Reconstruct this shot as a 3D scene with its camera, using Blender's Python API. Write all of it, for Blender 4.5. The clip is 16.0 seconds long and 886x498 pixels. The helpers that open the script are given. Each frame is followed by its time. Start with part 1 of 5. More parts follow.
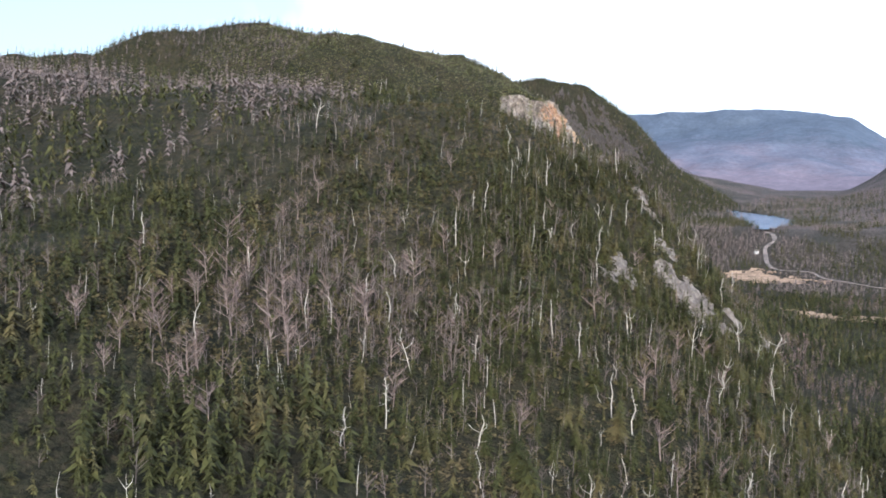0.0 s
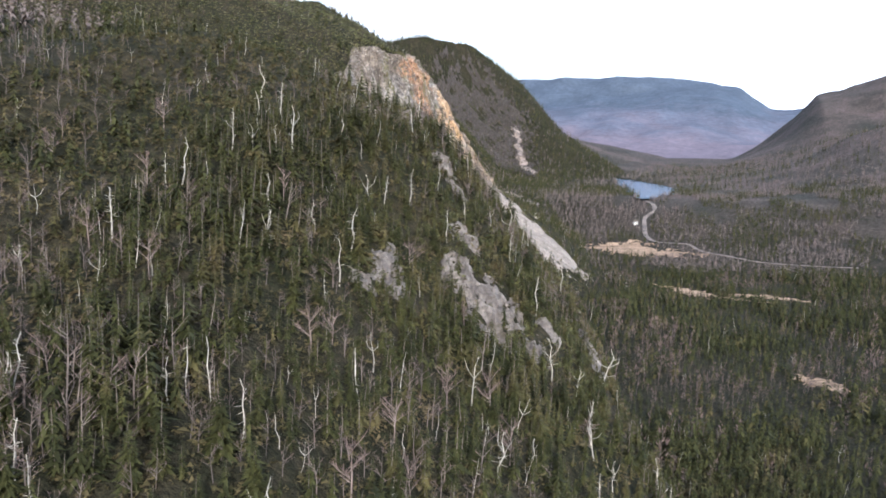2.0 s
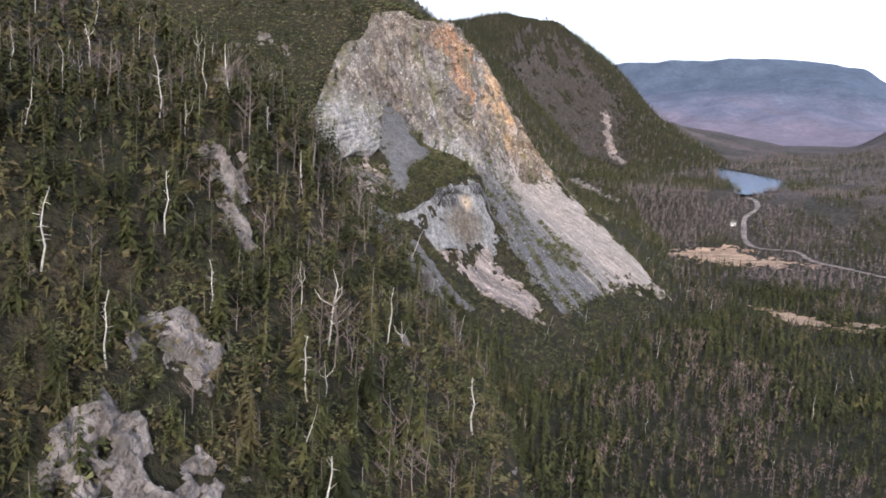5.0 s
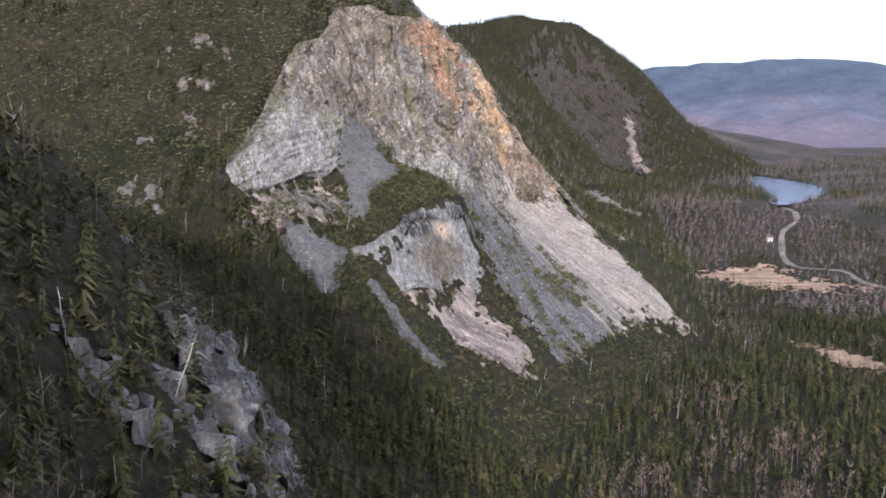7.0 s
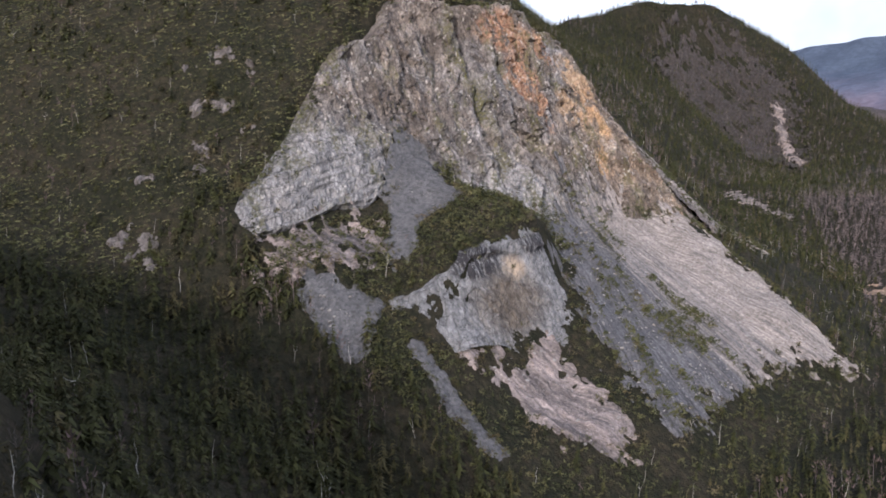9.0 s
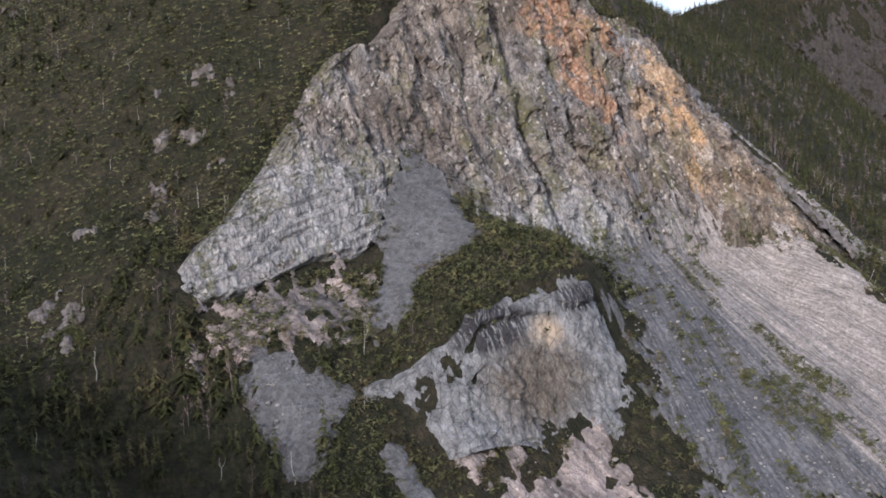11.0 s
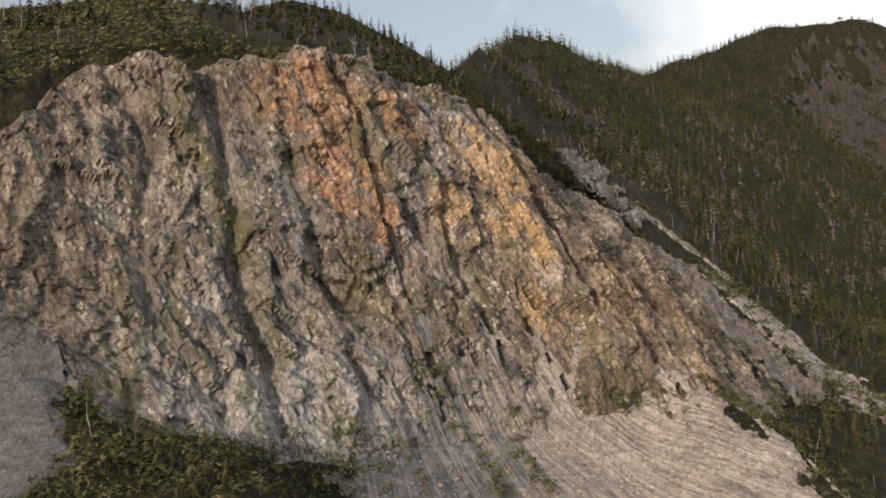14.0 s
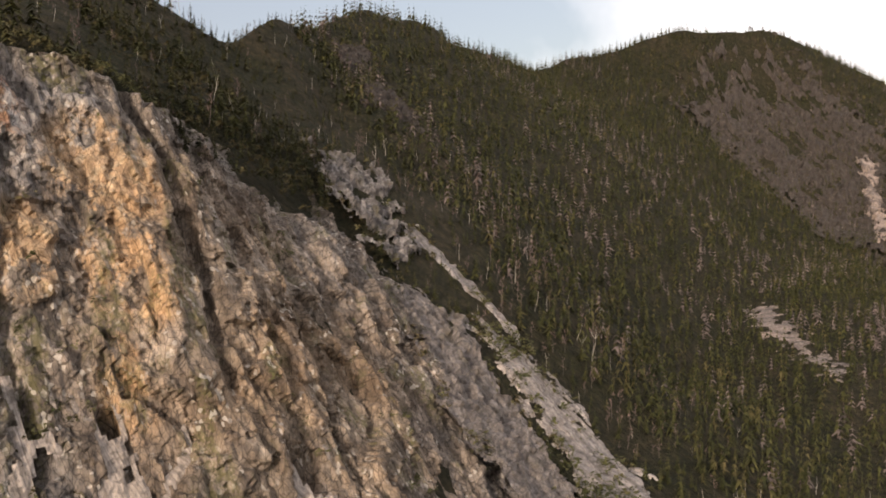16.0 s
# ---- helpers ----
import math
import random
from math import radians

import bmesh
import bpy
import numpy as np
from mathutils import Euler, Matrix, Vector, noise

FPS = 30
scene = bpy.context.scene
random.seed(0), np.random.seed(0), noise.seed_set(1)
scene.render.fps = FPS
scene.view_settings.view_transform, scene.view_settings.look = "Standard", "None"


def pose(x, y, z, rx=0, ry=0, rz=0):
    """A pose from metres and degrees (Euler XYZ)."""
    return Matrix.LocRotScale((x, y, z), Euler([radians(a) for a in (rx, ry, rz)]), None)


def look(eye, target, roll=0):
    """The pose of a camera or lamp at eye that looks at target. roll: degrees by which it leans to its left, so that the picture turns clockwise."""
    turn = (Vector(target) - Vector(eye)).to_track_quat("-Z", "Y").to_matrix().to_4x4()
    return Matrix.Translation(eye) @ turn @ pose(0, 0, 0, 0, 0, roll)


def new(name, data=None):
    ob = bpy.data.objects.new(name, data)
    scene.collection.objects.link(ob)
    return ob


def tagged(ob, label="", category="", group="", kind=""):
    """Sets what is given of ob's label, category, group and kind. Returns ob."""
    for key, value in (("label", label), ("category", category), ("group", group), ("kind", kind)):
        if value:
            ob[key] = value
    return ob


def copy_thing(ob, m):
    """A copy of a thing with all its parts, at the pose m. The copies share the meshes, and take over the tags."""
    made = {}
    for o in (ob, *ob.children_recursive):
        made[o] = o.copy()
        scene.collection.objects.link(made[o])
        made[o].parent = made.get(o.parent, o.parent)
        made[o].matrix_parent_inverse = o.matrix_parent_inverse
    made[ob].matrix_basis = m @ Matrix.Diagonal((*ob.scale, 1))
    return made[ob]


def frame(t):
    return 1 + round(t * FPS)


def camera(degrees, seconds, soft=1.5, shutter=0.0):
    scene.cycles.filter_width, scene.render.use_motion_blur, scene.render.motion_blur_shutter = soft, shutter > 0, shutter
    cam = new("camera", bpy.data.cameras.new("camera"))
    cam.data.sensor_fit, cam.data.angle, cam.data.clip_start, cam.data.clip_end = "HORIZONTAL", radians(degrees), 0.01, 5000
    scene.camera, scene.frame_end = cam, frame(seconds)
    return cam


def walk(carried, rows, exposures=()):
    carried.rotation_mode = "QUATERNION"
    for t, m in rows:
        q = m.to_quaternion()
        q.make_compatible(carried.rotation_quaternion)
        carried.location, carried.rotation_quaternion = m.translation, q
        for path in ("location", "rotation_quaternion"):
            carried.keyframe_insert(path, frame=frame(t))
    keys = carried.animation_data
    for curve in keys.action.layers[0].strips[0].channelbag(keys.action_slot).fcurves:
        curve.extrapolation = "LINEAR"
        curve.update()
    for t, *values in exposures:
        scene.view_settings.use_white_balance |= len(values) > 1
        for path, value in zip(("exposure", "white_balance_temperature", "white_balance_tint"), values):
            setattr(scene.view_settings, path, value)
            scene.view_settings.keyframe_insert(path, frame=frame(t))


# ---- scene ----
cam = camera(54.28, 16.0, soft=1.8)
PATH = [
    (0, (0.00, 0.00, 150.00), (-45.42, 88.65, 141.17), -0.39),
    (0.5, (0.71, 15.93, 149.67), (-36.37, 108.11, 138.34), -0.63),
    (1, (1.88, 32.17, 149.39), (-28.54, 126.77, 138.27), -0.27),
    (1.5, (2.32, 47.98, 149.16), (-30.52, 141.64, 136.95), 0.19),
    (2, (3.06, 64.27, 148.97), (-31.77, 157.11, 136.01), 0.52),
    (2.5, (3.12, 79.82, 148.71), (-34.43, 171.55, 135.50), 0.87),
    (3, (3.44, 95.95, 148.41), (-36.70, 186.33, 133.55), 0.64),
    (3.5, (2.86, 111.30, 148.16), (-38.24, 201.23, 133.20), 0.53),
    (4, (2.40, 127.60, 148.05), (-40.13, 217.01, 133.97), 0.48),
    (4.5, (1.13, 143.52, 148.05), (-42.78, 232.22, 133.75), 0.48),
    (5, (-0.01, 160.37, 148.22), (-45.76, 248.09, 133.63), 0.48),
    (5.2, (-0.62, 167.04, 148.28), (-46.94, 254.44, 133.60), 0.48),
    (7.3, (-11.57, 234.25, 148.32), (-61.68, 319.81, 135.32), -1.46),
    (7.5, (-12.79, 240.79, 148.38), (-63.69, 325.91, 135.60), -1.79),
    (8, (-16.01, 257.31, 148.58), (-69.96, 340.65, 136.57), -2.89),
    (8.5, (-19.49, 273.63, 148.77), (-77.92, 353.91, 136.89), -3.90),
    (9, (-23.11, 290.66, 149.01), (-86.56, 367.05, 137.26), -5.16),
    (9.2, (-24.56, 297.38, 149.11), (-89.38, 372.63, 137.52), -5.74),
    (11.3, (-39.49, 364.71, 150.23), (-116.85, 427.57, 142.14), -8.67),
    (11.5, (-40.87, 371.22, 150.41), (-119.15, 433.01, 143.06), -9.12),
    (12, (-44.29, 387.72, 150.91), (-125.11, 446.40, 145.93), -9.69),
    (12.5, (-47.82, 404.52, 151.48), (-128.80, 463.13, 148.95), -10.27),
    (13, (-51.32, 421.42, 152.05), (-131.28, 481.48, 151.65), -11.03),
    (13.5, (-54.49, 438.65, 152.69), (-133.57, 499.86, 152.61), -11.34),
    (14, (-57.29, 456.01, 153.37), (-135.37, 518.49, 153.03), -11.32),
    (14.5, (-59.63, 473.46, 154.10), (-136.67, 537.21, 153.13), -10.71),
    (15, (-61.78, 491.18, 154.83), (-137.97, 555.92, 152.67), -9.44),
    (15.5, (-63.88, 509.22, 155.56), (-138.92, 575.25, 152.48), -8.21),
    (16, (-66.08, 527.48, 156.33), (-139.41, 595.37, 152.59), -7.04),
]
walk(cam, [(t, look(eye, target, roll)) for t, eye, target, roll in PATH],
     exposures=[(0.0, 1.20, 5500, 9), (3.5, 1.06, 5600, 11), (5.0, 0.94, 5700, 14), (7.5, 0.94, 5650, 16), (9.0, 0.55, 5650, 17), (11.5, 0.60, 5600, 14), (12.5, 0.28, 6000, 13), (14.0, 0.34, 7100, 13), (16.0, 0.50, 7300, 17)])

# ---------------------------------------------------------------- world and light
world = bpy.data.worlds.new("sky_world")
scene.world = world
world.use_nodes = True
wn, wl = world.node_tree.nodes, world.node_tree.links
wn.clear()
SUN_EL, SUN_AZ = radians(18), radians(156)
sky = wn.new("ShaderNodeTexSky")
sky.sky_type = "NISHITA"
sky.sun_disc = False
sky.sun_elevation = SUN_EL
sky.sun_rotation = SUN_AZ
sky.air_density, sky.dust_density, sky.ozone_density = 1.0, 3.0, 1.0
coords = wn.new("ShaderNodeTexCoord")
clouds = wn.new("ShaderNodeTexNoise")
clouds.inputs["Scale"].default_value = 2.2
clouds.inputs["Detail"].default_value = 6
split = wn.new("ShaderNodeSeparateXYZ")
# thin cloud: thick and white down the valley, torn to blue over the mountain
lean = wn.new("ShaderNodeMath")
lean.operation = "MULTIPLY_ADD"
lean.inputs[1].default_value = 0.30
slant = wn.new("ShaderNodeMath")
slant.operation = "MULTIPLY_ADD"
slant.inputs[1].default_value = 0.24
ramp = wn.new("ShaderNodeValToRGB")
ramp.color_ramp.elements[0].position = 0.52
ramp.color_ramp.elements[0].color = (0.16, 0.16, 0.16, 1)
ramp.color_ramp.elements[1].position = 0.72
mix = wn.new("ShaderNodeMixRGB")
mix.inputs["Color2"].default_value = (10.6, 11.0, 11.7, 1)
back = wn.new("ShaderNodeBackground")
back.inputs["Strength"].default_value = 0.10
wout = wn.new("ShaderNodeOutputWorld")
wl.new(coords.outputs["Generated"], clouds.inputs["Vector"])
wl.new(coords.outputs["Generated"], split.inputs["Vector"])
wl.new(split.outputs["Y"], lean.inputs[0])
wl.new(split.outputs["X"], slant.inputs[0])
wl.new(clouds.outputs["Fac"], slant.inputs[2])
wl.new(slant.outputs[0], lean.inputs[2])
wl.new(lean.outputs[0], ramp.inputs["Fac"])
wl.new(ramp.outputs["Color"], mix.inputs["Fac"])
wl.new(sky.outputs["Color"], mix.inputs["Color1"])
wl.new(mix.outputs["Color"], back.inputs["Color"])
wl.new(back.outputs["Background"], wout.inputs["Surface"])

sun_data = bpy.data.lights.new("sun", "SUN")
sun_data.energy = 2.8
sun_data.angle = radians(5)
sun_data.color = (1.0, 0.92, 0.82)
sun = new("sun", sun_data)
# low sun over the valley side that faces the cliff
sun_dir = Vector((math.sin(SUN_AZ) * math.cos(SUN_EL), math.cos(SUN_AZ) * math.cos(SUN_EL), math.sin(SUN_EL)))
sun.matrix_world = look(sun_dir * 400, (0, 0, 0))


# ---------------------------------------------------------------- shape helpers
def pchip(xs, ys, x):
    """Monotone cubic through the knots."""
    xs, ys, x = np.asarray(xs, float), np.asarray(ys, float), np.asarray(x, float)
    h, d = np.diff(xs), np.diff(ys) / np.diff(xs)
    m = np.zeros(len(xs))
    for i in range(1, len(xs) - 1):
        if d[i - 1] * d[i] > 0:
            w1, w2 = 2 * h[i] + h[i - 1], h[i] + 2 * h[i - 1]
            m[i] = (w1 + w2) / (w1 / d[i - 1] + w2 / d[i])
    x = np.clip(x, xs[0], xs[-1])
    i = np.clip(np.searchsorted(xs, x) - 1, 0, len(h) - 1)
    t = (x - xs[i]) / h[i]
    return (ys[i] * (1 + 2 * t) * (1 - t) ** 2 + ys[i + 1] * t * t * (3 - 2 * t)
            + h[i] * (m[i] * t * (1 - t) ** 2 - m[i + 1] * t * t * (1 - t)))


_lat = np.random.RandomState(5).rand(256, 256)


def vnoise(x, y):
    """Smooth value noise in -1..1 on numpy arrays."""
    xi, yi = np.floor(x).astype(int), np.floor(y).astype(int)
    fx, fy = x - xi, y - yi
    fx, fy = fx * fx * (3 - 2 * fx), fy * fy * (3 - 2 * fy)
    a, b = _lat[xi & 255, yi & 255], _lat[(xi + 1) & 255, yi & 255]
    c, d = _lat[xi & 255, (yi + 1) & 255], _lat[(xi + 1) & 255, (yi + 1) & 255]
    return 2 * ((a * (1 - fx) + b * fx) * (1 - fy) + (c * (1 - fx) + d * fx) * fy) - 1


def fbm(x, y, octaves=4, gain=0.5):
    out, amp = 0, 1.0
    for k in range(octaves):
        out = out + amp * vnoise(x * 2 ** k + 17.3 * k, y * 2 ** k - 9.1 * k)
        amp *= gain
    return out


def mesh_from(name, verts, faces, mats=(), smooth=True):
    """A mesh from numpy vertices and an (n, 3 or 4) face array."""
    me = bpy.data.meshes.new(name)
    verts, faces = np.asarray(verts, np.float32), np.asarray(faces, np.int32)
    k = faces.shape[1]
    me.vertices.add(len(verts))
    me.vertices.foreach_set("co", verts.ravel())
    me.loops.add(faces.size)
    me.loops.foreach_set("vertex_index", faces.ravel())
    me.polygons.add(len(faces))
    me.polygons.foreach_set("loop_start", np.arange(0, faces.size, k, dtype=np.int32))
    me.polygons.foreach_set("use_smooth", np.full(len(faces), smooth))
    me.update(calc_edges=True)
    for m in mats:
        me.materials.append(m)
    return me


def grid_faces(nu, nv):
    i = (np.arange(nu - 1)[:, None] * nv + np.arange(nv - 1)[None]).ravel()
    return np.stack([i, i + nv, i + nv + 1, i + 1], 1)


# ---------------------------------------------------------------- lie of the land
# Lines that run along the valley, by their y: foot of the slope, break of slope, shoulder, crest.
FOOT_Y = (-400, 0, 100, 180, 205, 230, 245, 265, 285, 300, 320, 350, 400, 440, 500, 560, 580, 610, 640, 700, 800, 900, 1050, 1150, 1222, 1350, 1700)
FOOT_X = (60, 50, 40, 28, 10, -6, -17, -28, -40, -50, -66, -85, -98, -102, -102, -96, -93, -95, -102, -120, -165, -205, -225, -215, -188, -180, -150)
BRK_Y = (-400, 0, 100, 140, 180, 205, 222, 233, 245, 265, 285, 300, 320, 335, 350, 395, 412, 425, 440, 455, 484, 500, 525, 545, 570, 595, 610, 640, 700, 780, 900, 1020, 1120, 1180, 1260, 1320, 1400, 1700)
BRK_X = (0, -10, -18, -24, -16, -20, -24, -29, -37, -50, -64, -77, -97, -113, -130, -155, -175, -190, -187, -186, -192, -180, -176, -172, -169, -160, -156, -166, -185, -225, -262, -290, -312, -305, -285, -270, -260, -200)
BRK_Z = (85, 90, 98, 102, 98, 103, 105, 109, 116, 118, 118, 114, 113, 105, 96, 91, 105, 122, 127, 130, 146, 133, 126, 120, 118, 116, 107, 104, 103, 92, 100, 106, 112, 140, 162, 140, 110, 105)
SHO_Y = (-400, 0, 100, 140, 165, 188, 205, 222, 233, 245, 265, 285, 300, 320, 350, 400, 425, 440, 455, 480, 500, 525, 545, 570, 585, 600, 640, 700, 820, 900, 1020, 1120, 1180, 1220, 1260, 1320, 1400, 1700)
SHO_X = (-90, -80, -62, -64, -70, -70, -66, -64, -63, -69, -81, -93, -101, -116, -155, -210, -203, -204, -206, -209, -213, -211, -200, -204, -203, -208, -229, -285, -300, -341, -372, -391, -388, -372, -345, -335, -320, -350)
SHO_Z = (130, 118, 120, 132, 141, 148, 148, 147, 147.5, 151.5, 151, 147, 137, 130, 114, 124, 137, 147, 160, 182, 196, 199, 195, 192, 188, 180, 171, 198, 160, 186, 190, 190, 215, 232, 231, 215, 150, 150)
# how far the slope between shoulder and crest swells above a straight line
MID_Y = (-400, 0, 100, 150, 188, 215, 235, 265, 300, 330, 380, 430, 480, 530, 560, 600, 640, 1700)
MID_DZ = (0, 4, 3, 3, 5, 12, 14, 8, 2, 0, 0, 8, 13, 12, 8, 3, 0, 0)
CRE_Y = (-400, 0, 200, 300, 355, 400, 420, 442, 490, 515, 550, 605, 640, 654, 670, 710, 778, 850, 925, 1000, 1080, 1160, 1225, 1260, 1320, 1400, 1700)
CRE_X = (-560, -560, -520, -500, -485, -450, -430, -416, -388, -358, -330, -291, -283, -280, -286, -318, -357, -395, -428, -460, -455, -425, -395, -385, -390, -410, -500)
CRE_Z = (230, 225, 215, 216, 222, 224, 241, 248, 254, 243, 241, 240, 221, 213, 219, 229, 249, 252, 250, 252, 267, 279, 273, 265, 255, 210, 200)


def floor_z(y):
    return pchip((-400, 300, 600, 680, 760, 850, 870, 2000), (56, 58, 60, 64, 73, 92, 94, 97), y)


def lines(y):
    """The cross-section of the mountainside at y: six x and z, from the valley floor up and over."""
    xs = [pchip(FOOT_Y, FOOT_X, y), pchip(BRK_Y, BRK_X, y), pchip(SHO_Y, SHO_X, y), pchip(CRE_Y, CRE_X, y)]
    zs = [floor_z(y), pchip(BRK_Y, BRK_Z, y), pchip(SHO_Y, SHO_Z, y), pchip(CRE_Y, CRE_Z, y)]
    part_way = pchip((-400, 340, 430, 620, 680, 1700), (0.12, 0.12, 0.4, 0.4, 0.12, 0.12), y)
    xs.insert(3, xs[2] + part_way * (xs[3] - xs[2]))
    zs.insert(3, zs[2] + part_way * (zs[3] - zs[2]) + pchip(MID_Y, MID_DZ, y))
    xs.append(xs[4] - 500)
    zs.append(zs[4] - 110)
    return np.stack(xs, -1), np.stack(zs, -1)


def bump(x, y, cx, cy, sx, sy, h):
    return h * np.exp(-0.5 * ((x - cx) / sx) ** 2 - 0.5 * ((y - cy) / sy) ** 2)


def east(x, y):
    """Hills on the far side of the valley and beyond the lake."""
    z = bump(x, y, 290, 1260, 200, 170, 80) + bump(x, y, 560, 2050, 430, 300, 205)
    z = z + bump(x, y, -560, 2100, 420, 420, 40) + bump(x, y, 420, 500, 160, 300, 70)
    return z * np.clip((x + 100) / 190, 0, 1) ** 1.25 * (1 + 0.22 * fbm(x / 190 + 3, y / 190, 3))


def height(x, y):
    """Height of the ground without its fine relief."""
    x, y = np.asarray(x, float), np.asarray(y, float)
    X, Z = lines(y)
    out = np.where(x > X[..., 0], floor_z(y) + east(x, y), Z[..., 5])
    for k in range(5):
        t = (X[..., k] - x) / np.maximum(X[..., k] - X[..., k + 1], 1e-3)
        z = Z[..., k] + (Z[..., k + 1] - Z[..., k]) * t
        if k == 0:
            z = z + east(x, y)
        out = np.where((t >= 0) & (t <= 1), z, out)
    return out


def relief(x, y):
    """Knolls, hollows and runnels of the wooded ground."""
    X, _ = lines(y)
    up = np.clip((X[..., 0] - x) / 25, 0, 1)
    rock = np.clip((y - 425) / 15, 0, 1) * np.clip((655 - y) / 15, 0, 1) * np.clip((X[..., 1] + 4 - x) / 4, 0, 1) * np.clip((x - X[..., 2]) / 4, 0, 1)
    big = 3.2 * fbm(x / 45, y / 45, 3) + 1.1 * fbm(x / 13 + 40, y / 13, 2)
    # the shelf above the slab, and the drop below it
    shelf = bump(x, y, -172, 480, 8, 17, 1.5) - bump(x, y, -142, 468, 9, 22, 6.5)
    # the terrace ends at the brow of the slab
    brow = np.clip((y - 447) / 16, 0, 1) * np.clip((512 - y) / 9, 0, 1)
    shelf = shelf + 11 * brow * np.clip((x + 181) / 21, 0, 1) * np.clip((-156.5 - x) / 3.5, 0, 1)
    return big * (0.12 + 0.88 * up) * (1 - 0.8 * rock) + shelf


def ground_z(x, y):
    return height(x, y) + relief(x, y)


# ---------------------------------------------------------------- materials
class Nodes:
    """Short hand for a node material with world position as its coordinates."""

    def __init__(self, name, roughness=0.9, spec=0.2):
        self.m = bpy.data.materials.new(name)
        self.m.use_nodes = True
        self.t = self.m.node_tree
        self.b = self.t.nodes["Principled BSDF"]
        self.b.inputs["Roughness"].default_value = roughness
        self.b.inputs["Specular IOR Level"].default_value = spec
        self.pos = self.t.nodes.new("ShaderNodeNewGeometry").outputs["Position"]

    def n(self, kind):
        return self.t.nodes.new(kind)

    def to(self, a, b):
        self.t.links.new(a, b)

    def scaled(self, x, y, z, turn=(0, 0, 0)):
        """Position, turned first and then stretched."""
        tn = self.n("ShaderNodeMapping")
        tn.inputs["Rotation"].default_value = turn
        mp = self.n("ShaderNodeMapping")
        mp.inputs["Scale"].default_value = (x, y, z)
        self.to(self.pos, tn.inputs["Vector"])
        self.to(tn.outputs["Vector"], mp.inputs["Vector"])
        return mp.outputs["Vector"]

    def noise(self, scale, detail=4, vector=None, rough=0.55):
        n = self.n("ShaderNodeTexNoise")
        n.inputs["Scale"].default_value = scale
        n.inputs["Detail"].default_value = detail
        n.inputs["Roughness"].default_value = rough
        self.to(vector or self.pos, n.inputs["Vector"])
        return n.outputs["Fac"]

    def cells(self, scale, vector=None, what="Distance"):
        n = self.n("ShaderNodeTexVoronoi")
        n.inputs["Scale"].default_value = scale
        self.to(vector or self.pos, n.inputs["Vector"])
        return n.outputs[what]

    def edges(self, scale, vector=None):
        """Distance to the borders between irregular cells."""
        n = self.n("ShaderNodeTexVoronoi")
        n.feature = "DISTANCE_TO_EDGE"
        n.inputs["Scale"].default_value = scale
        self.to(vector or self.pos, n.inputs["Vector"])
        return n.outputs["Distance"]

    def island(self):
        return self.n("ShaderNodeNewGeometry").outputs["Random Per Island"]

    def ramp(self, fac, *stops):
        r = self.n("ShaderNodeValToRGB")
        e = r.color_ramp.elements
        while len(e) < len(stops):
            e.new(0.5)
        for el, (p, c) in zip(e, stops):
            el.position = p
            el.color = (*c, 1) if len(c) == 3 else (c[0], c[0], c[0], 1)
        self.to(fac, r.inputs["Fac"])
        return r.outputs["Color"]

    def mix(self, fac, a, b, how="MIX"):
        m = self.n("ShaderNodeMixRGB")
        m.blend_type = how
        for v, s in ((fac, "Fac"), (a, "Color1"), (b, "Color2")):
            if isinstance(v, (int, float)):
                m.inputs[s].default_value = v
            elif isinstance(v, tuple):
                m.inputs[s].default_value = (*v, 1)
            else:
                self.to(v, m.inputs[s])
        return m.outputs["Color"]

    def math(self, op, a, b=0.0, c=0.0):
        m = self.n("ShaderNodeMath")
        m.operation = op
        for v, s in zip((a, b, c), m.inputs):
            if isinstance(v, (int, float)):
                s.default_value = v
            else:
                self.to(v, s)
        return m.outputs[0]

    def near(self, cx, cy, cz, rx, ry, rz):
        """1 at a spot of the place, falling to 0 at the given radii."""
        v = self.n("ShaderNodeVectorMath")
        v.operation = "SUBTRACT"
        self.to(self.pos, v.inputs[0])
        v.inputs[1].default_value = (cx, cy, cz)
        w = self.n("ShaderNodeVectorMath")
        w.operation = "DIVIDE"
        self.to(v.outputs[0], w.inputs[0])
        w.inputs[1].default_value = (rx, ry, rz)
        d = self.n("ShaderNodeVectorMath")
        d.operation = "LENGTH"
        self.to(w.outputs[0], d.inputs[0])
        return self.math("SUBTRACT", 1.0, d.outputs["Value"])

    def done(self, colour, bump=None, strength=0.5, distance=0.3):
        if isinstance(colour, tuple):
            self.b.inputs["Base Color"].default_value = (*colour, 1)
        else:
            self.to(colour, self.b.inputs["Base Color"])
        if bump is not None:
            n = self.n("ShaderNodeBump")
            n.inputs["Strength"].default_value = strength
            n.inputs["Distance"].default_value = distance
            self.to(bump, n.inputs["Height"])
            self.to(n.outputs["Normal"], self.b.inputs["Normal"])
        return self.m


